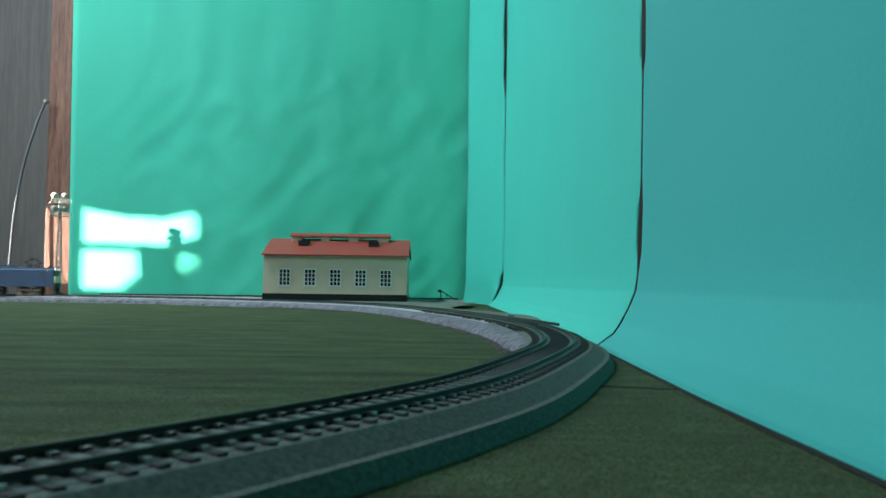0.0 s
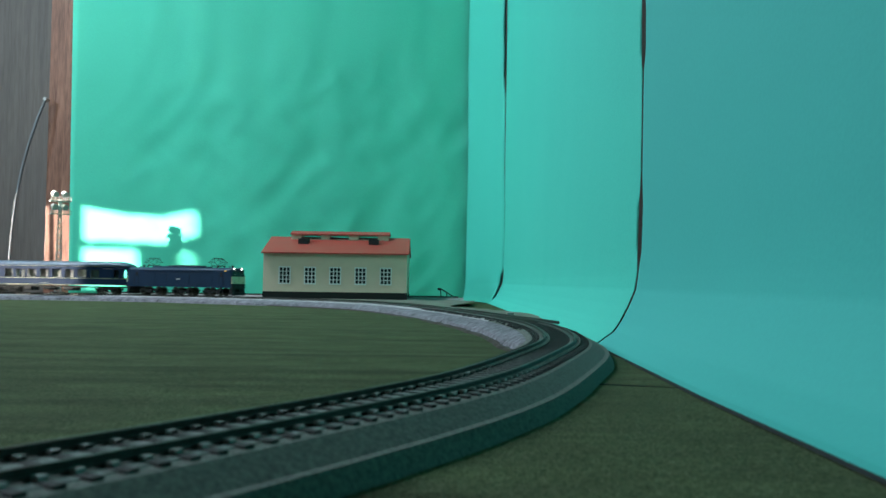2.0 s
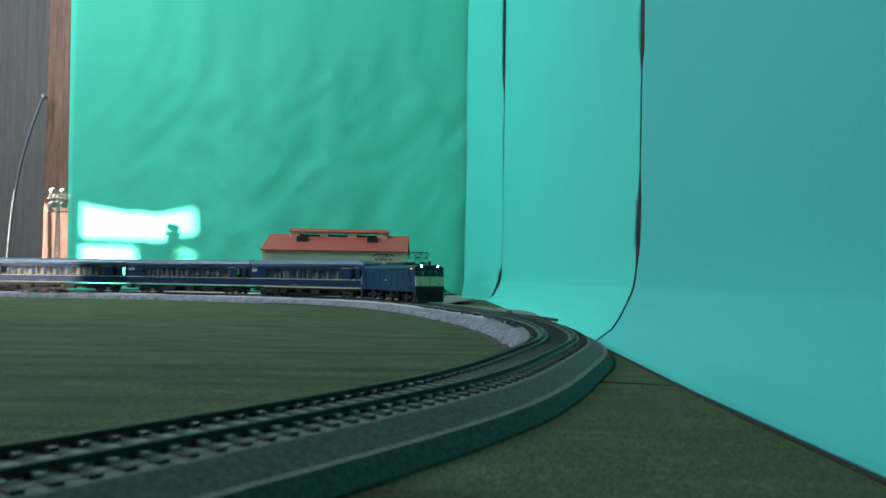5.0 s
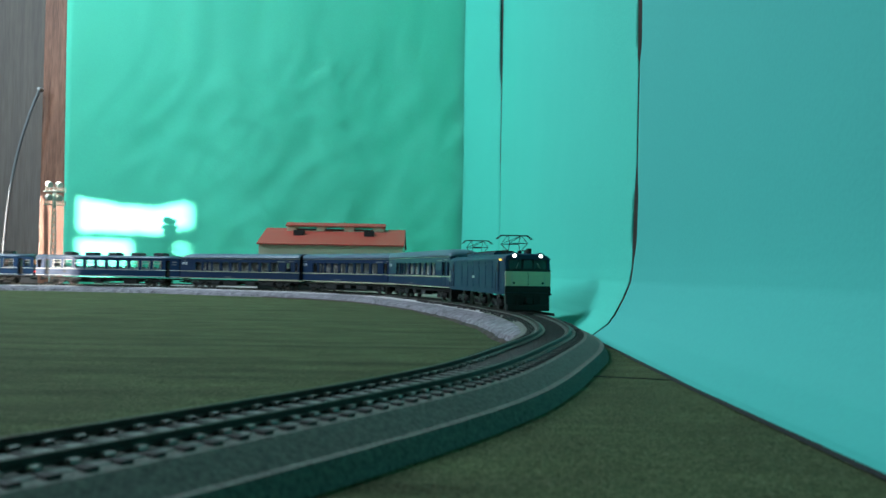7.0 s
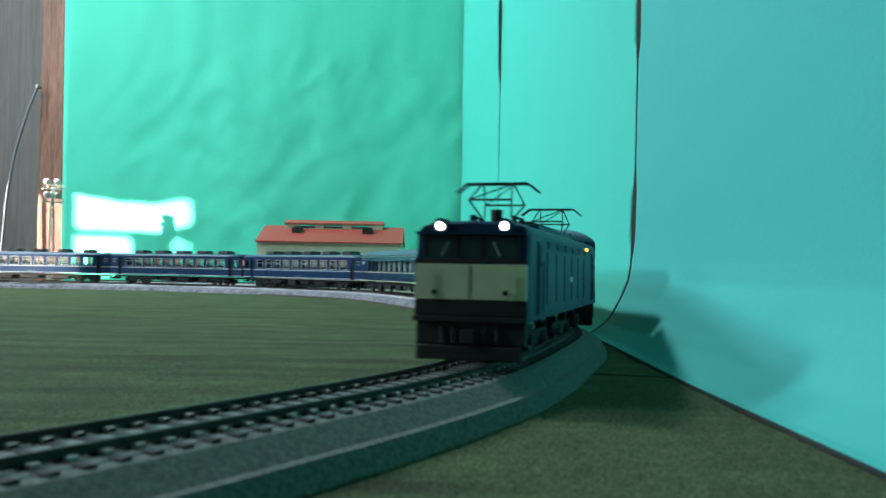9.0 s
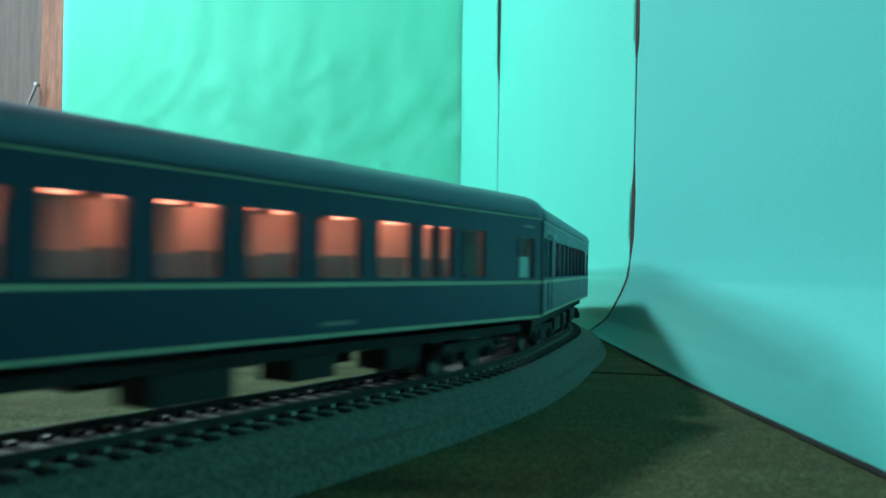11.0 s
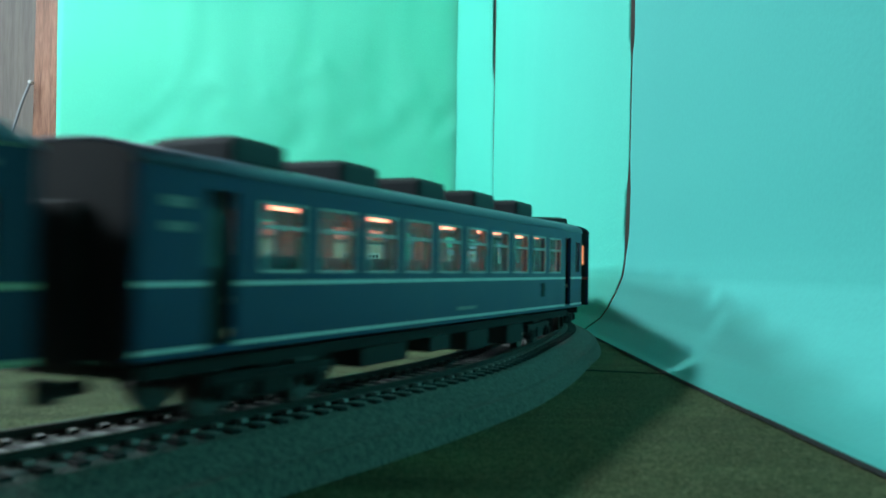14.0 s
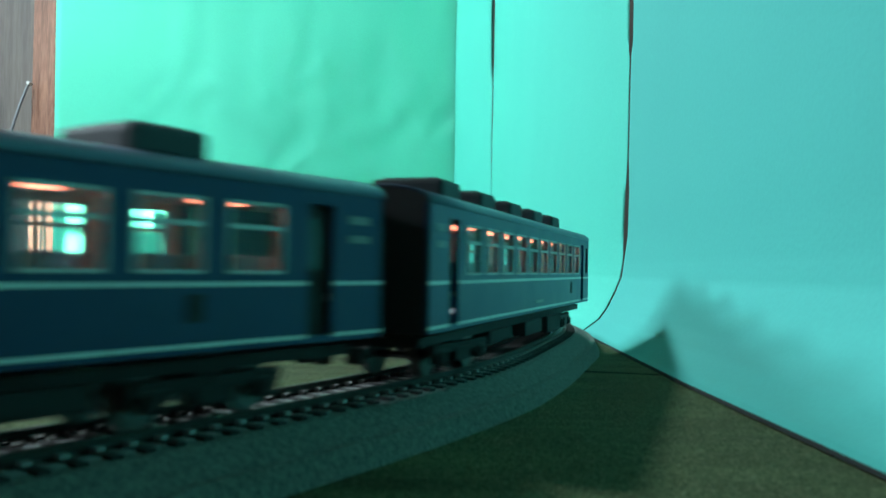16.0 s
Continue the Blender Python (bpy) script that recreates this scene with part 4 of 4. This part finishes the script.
def locomotive():
    car = tagged(new("electric_locomotive"), "blue electric model locomotive with cream front and raised pantographs", "locomotive")
    X, w = LOCO / 2, 18.5
    zb, ze, zt = 13.5, 41.5, 45.5
    outline = [(-w, zb), (w, zb), (w, ze), (w - 1.5, ze + 2.0), (w - 6, zt - 0.3), (0, zt + 0.3), (-w + 6, zt - 0.3), (-w + 1.5, ze + 2.0), (-w, ze)]
    bm = bmesh.new()
    prism(bm, outline, -X + 12, X - 12)
    part("body", bm, BLUELOCO, car)
    for sgn in (-1, 1):
        for k, (a, b) in enumerate([(-66, -46), (-43, -23), (-20.5, -0.5), (2, 22), (24.5, 44.5), (47, 67)]):
            boxes("side_panel", BLUELOCO, car, (a, b, sgn * w - 0.35, sgn * w + 0.35, 18, 36), bevel=0.15)
            bm = bmesh.new()
            for z in np.arange(37.6, 40.4, 0.7):
                box(bm, a + 1, b - 1, sgn * w - 0.5, sgn * w + 0.5, z, z + 0.35)
            part("louvre", bm, BLUELOCO, car)
        for a in (X - 24, -X + 17):
            boxes("cab_door", BLUELOCO, car, (a, a + 7, sgn * w - 0.4, sgn * w + 0.4, 15, 39.5), bevel=0.2)
            boxes("cab_window", BLACK, car, (a + 1.5, a + 5.5, sgn * w - 0.55, sgn * w + 0.55, 31, 38))
            for dx in (-0.8, 7.6):
                bm = bmesh.new()
                rod(bm, (a + dx, sgn * (w + 0.9), 16), (a + dx, sgn * (w + 0.9), 33), 0.22, 6)
                part("handrail", bm, GREYM, car)
        boxes("number_plate", SILVER, car, (-3, 5, sgn * w - 0.5, sgn * w + 0.5, 25.5, 27.5), label="small plate with an unread number")
    # cabs
    for d in (1, -1):
        cab = part("cab", _cab_mesh(d, X, w, zb, ze, zt), BLUELOCO, car)
        boxes("front_panel", CREAM, cab, (*sorted((d * (X + 0.6), d * (X - 1.2))), -w + 0.4, w - 0.4, 20.2, 31.5), bevel=0.3, label="cream front panel")
        for z0, z1 in ((31.7, 33.0), (15.2, 20.0)):
            boxes("front_band", BLACK, cab, (*sorted((d * (X + 0.35), d * (X - 1.2))), -w + 0.2, w - 0.2, z0, z1), bevel=0.2, label="black band")
        boxes("front_seam", BLACK, cab, (*sorted((d * (X + 0.75), d * (X + 0.3))), -0.15, 0.15, 20.4, 31.2))
        for y0, y1 in ((-14.8, -4.8), (-3.4, 3.4), (4.8, 14.8)):
            boxes("windscreen", GLASSD, cab, (*sorted((d * (X - 0.6), d * (X - 2.4))), y0, y1, 33.4, 40.0), bevel=0.2, label="dark windscreen pane")
            bm = bmesh.new()
            xa, xb = sorted((d * (X - 0.3), d * (X - 1.8)))
            for q in ((y0 - 0.5, y0, 32.9, 40.5), (y1, y1 + 0.5, 32.9, 40.5), (y0, y1, 32.9, 33.4), (y0, y1, 40, 40.5)):
                box(bm, xa, xb, *q)
            part("window_rubber", bm, GREYM if abs(y0) > 4 else BLACK, cab)
        for y in (-10.5, 10.5):
            bm = bmesh.new()
            rod(bm, (d * (X - 7), y, 43.6), (d * (X - 1.2), y, 43.6), 2.6, 16)
            part("headlamp_case", bm, BLUELOCO, cab)
            bm = bmesh.new()
            rod(bm, (d * (X - 1.4), y, 43.6), (d * (X - 1.0), y, 43.6), 1.3, 16)
            part("headlamp", bm, HEADLAMP if d > 0 else SILVER, cab, "lit round headlamp" if d > 0 else "round headlamp")
            bm = bmesh.new()
            rod(bm, (d * (X - 0.5), y * 1.1, 22.5), (d * (X + 1.2), y * 1.1, 22.5), 0.85, 10)
            part("tail_lamp", bm, BLACK, cab)
            bm = bmesh.new()
            rod(bm, (d * (X + 1.2), y * 1.25, 20), (d * (X + 1.2), y * 1.25, 29), 0.25, 6)
            part("handrail", bm, SILVER, cab)
            bm = bmesh.new()
            rod(bm, (d * (X - 0.2), y * 0.9, 34), (d * (X - 0.4), y * 0.7, 38.5), 0.2, 5)
            part("wiper", bm, SILVER, cab)
        bm = bmesh.new()
        box(bm, *sorted((d * (X - 5), d * (X + 0.3))), -w + 0.8, w - 0.8, 5.5, 13.4, bevel=0.8)
        part("skirt", bm, BLACK, cab)
        boxes("pilot", BLACK, cab, (*sorted((d * (X - 2), d * (X + 2.2))), -w + 1.5, w - 1.5, 1.2, 5.8), bevel=0.6)
        boxes("buffer_beam", BLACK, cab, (*sorted((d * (X - 1), d * (X + 1.4))), -w, w, 13.2, 15.0), bevel=0.3)
        bm = bmesh.new()
        box(bm, *sorted((d * (X), d * (X + 3.4))), -2.2, 2.2, 6.5, 11, bevel=0.5)
        part("coupler", bm, BLACK, cab)
        for y in (-9, -5, 5, 9):
            bm = bmesh.new()
            rod(bm, (d * (X + 0.6), y, 11.5), (d * (X + 1.4), y, 6.5), 0.5, 6)
            part("hose", bm, BLACK, cab)
    for sgn in (-1, 1):
        for x in ((X - 12,) if sgn < 0 else (-X + 52,)):
            bm = bmesh.new()
            rod(bm, (x, sgn * w, 40.4), (x, sgn * (w + 1.4), 40.4), 0.7, 10)
            part("marker_lamp", bm, MARKER, car, "glowing amber side lamp")
    # roof gear
    for a, b in ((-30, -10), (-7, 13), (16, 36)):
        boxes("roof_box", BLACK, car, (a, b, -8, 8, zt + 1.0, zt + 3.6), bevel=0.8)
    boxes("roof_cover", BLUELOCO, car, (-58, 44, -11.5, 11.5, zt - 1.5, zt + 2.0), bevel=0.6)
    for x in (X - 15, -X + 15):
        bm = bmesh.new()
        rod(bm, (x, 5, zt - 0.5), (x, 5, zt + 4.2), 2.0, 12)
        rod(bm, (x, -3, zt - 0.5), (x, -3, zt + 2.5), 1.2, 10)
        part("horn", bm, BLACK, car)
    for x in (X - 40, -X + 40):
        bm = bmesh.new()
        for y in (-7.5, 7.5):
            rod(bm, (x - 7, y, zt), (x - 7, y, zt + 3.2), 1.0, 8)
            rod(bm, (x + 7, y, zt), (x + 7, y, zt + 3.2), 1.0, 8)
            rod(bm, (x - 9, y, zt + 3), (x + 9, y, zt + 3), 0.5, 6)
        p = part("pantograph", bm, BLACK, car, "raised diamond pantograph")
        top = zt + 15.0
        for s in (-1, 1):
            bm = bmesh.new()
            for y, y2 in ((-5.5, -7.5), (5.5, 7.5)):
                rod(bm, (x + s * 2.5, y, zt + 3.2), (x + s * 13, y2, zt + 8.6), 0.34, 6)
                rod(bm, (x + s * 13, y2, zt + 8.6), (x + s * 1.5, y2 * 0.75, top), 0.3, 6)
            rod(bm, (x + s * 13, -7.5, zt + 8.6), (x + s * 13, 7.5, zt + 8.6), 0.35, 6)
            rod(bm, (x + s * 13, -7.5, zt + 8.6), (x + s * 1.5, 5.5, top), 0.25, 6)
            part("arm", bm, BLACK, p)
        for s in (-2, 2):
            bm = bmesh.new()
            rod(bm, (x + s, -11, top + 0.3), (x + s, 11, top + 0.3), 0.42, 6)
            for y in (-1, 1):
                rod(bm, (x + s, y * 11, top + 0.3), (x + s, y * 15, top - 2.8), 0.36, 6)
            part("contact_strip", bm, BLACK, p)
    return car


def _cab_mesh(d, X, w, zb, ze, zt):
    """The shell of a driver's cab, its nose raked back above the panel."""
    bm = bmesh.new()
    rows = []
    for x, pull, top in ((X - 12.5, 0.0, 0.0), (X - 4, 0.0, -0.3), (X - 0.6, 0.6, -1.2)):
        o = [(-w + pull, zb), (w - pull, zb), (w - pull, 32), (w - pull, ze), (w - 1.5 - pull, ze + 2.0), (w - 6, zt - 0.3 + top), (0, zt + 0.3 + top), (-w + 6, zt - 0.3 + top), (-w + 1.5 + pull, ze + 2.0), (-w + pull, ze), (-w + pull, 32)]
        rows.append([(d * (x - (1.6 if (z > 36 and x > X - 2) else 0)), y, z) for y, z in o])
    vs = [[bm.verts.new(p) for p in row] for row in rows]
    n = len(vs[0])
    for r0, r1 in zip(vs, vs[1:]):
        for i in range(n):
            bm.faces.new((r0[i], r0[(i + 1) % n], r1[(i + 1) % n], r1[i]))
    bm.faces.new(vs[0])
    bm.faces.new(vs[-1])
    # sun visor over the windows
    box(bm, *sorted((d * (X - 4), d * (X + 0.8))), -w + 0.5, w - 0.5, 40.9, 41.7)
    return bm



TRAIN = []       # (thing, its middle behind the front, half the pivots' spacing, bogies)


def make_up_train():
    loco = locomotive()
    bs = [bogie(loco, x, 14, 6.5) for x in (63, 0, -63)]
    TRAIN.append((loco, 119.5, 63, bs, (63, 0, -63)))
    front = 225
    kinds = [(sleeping_coach("deep blue sleeping coach with rounded front roof", True, False, 1, 1), 254),
             (sleeping_coach("deep blue sleeping coach with cream lines", False, False, 2), 254),
             (sleeping_coach("deep blue sleeping coach with rounded rear roof", False, True, 3), 254),
             (seated_coach("blue seated coach with roof air conditioners", 4), 276),
             (seated_coach("blue seated coach with lit cab end windows", 5, True), 266),
             (seated_coach("blue seated coach at the end of the train", 6), 266)]
    for car, length in kinds:
        a = 85.0
        TRAIN.append((car, front + length / 2, a, [bogie(car, a), bogie(car, -a)], (a, -a)))
        front += length


make_up_train()

RUN_T = [0, 1, 2, 3, 4, 6.5, 7.5, 8, 10.5, 11, 12, 13, 13.5, 14.5, 15.5, 16]
RUN_S = [-1436, -1261, -1090, -920, -751, -313, -113, -12, 520, 638, 871, 1101, 1210, 1438, 1670, 1780]


def front_at(t):
    """Place of the train's front along the track."""
    T, S = np.array(RUN_T, float), np.array(RUN_S, float)
    m = np.gradient(S, T)
    i = int(min(max(np.searchsorted(T, t) - 1, 0), len(T) - 2))
    h = T[i + 1] - T[i]
    u = (t - T[i]) / h
    return float((2 * u**3 - 3 * u**2 + 1) * S[i] + (u**3 - 2 * u**2 + u) * h * m[i] + (-2 * u**3 + 3 * u**2) * S[i + 1] + (u**3 - u**2) * h * m[i + 1])


def motions():
    times = [k * 0.2 for k in range(81)]
    for car, behind, half, bogies, xs in TRAIN:
        rows, turns = [], [[] for _ in bogies]
        for t in times:
            s = front_at(t) - behind
            a, b = on_track(s + half), on_track(s - half)
            mid, d = (a + b) / 2, a - b
            h = math.atan2(d.y, d.x)
            rows.append((t, pose(mid.x * MM, mid.y * MM, RAIL * MM, 0, 0, math.degrees(h))))
            for k, x in enumerate(xs):
                off = math.degrees(heading(s + x) - h)
                off = (off + 180) % 360 - 180
                p = on_track(s + x) - mid
                side = -p.x * math.sin(h) + p.y * math.cos(h)
                turns[k].append((t, pose(x * MM, side * MM, 0, 0, 0, off)))
        walk(car, rows)
        for b, r in zip(bogies, turns):
            walk(b, r)


motions()
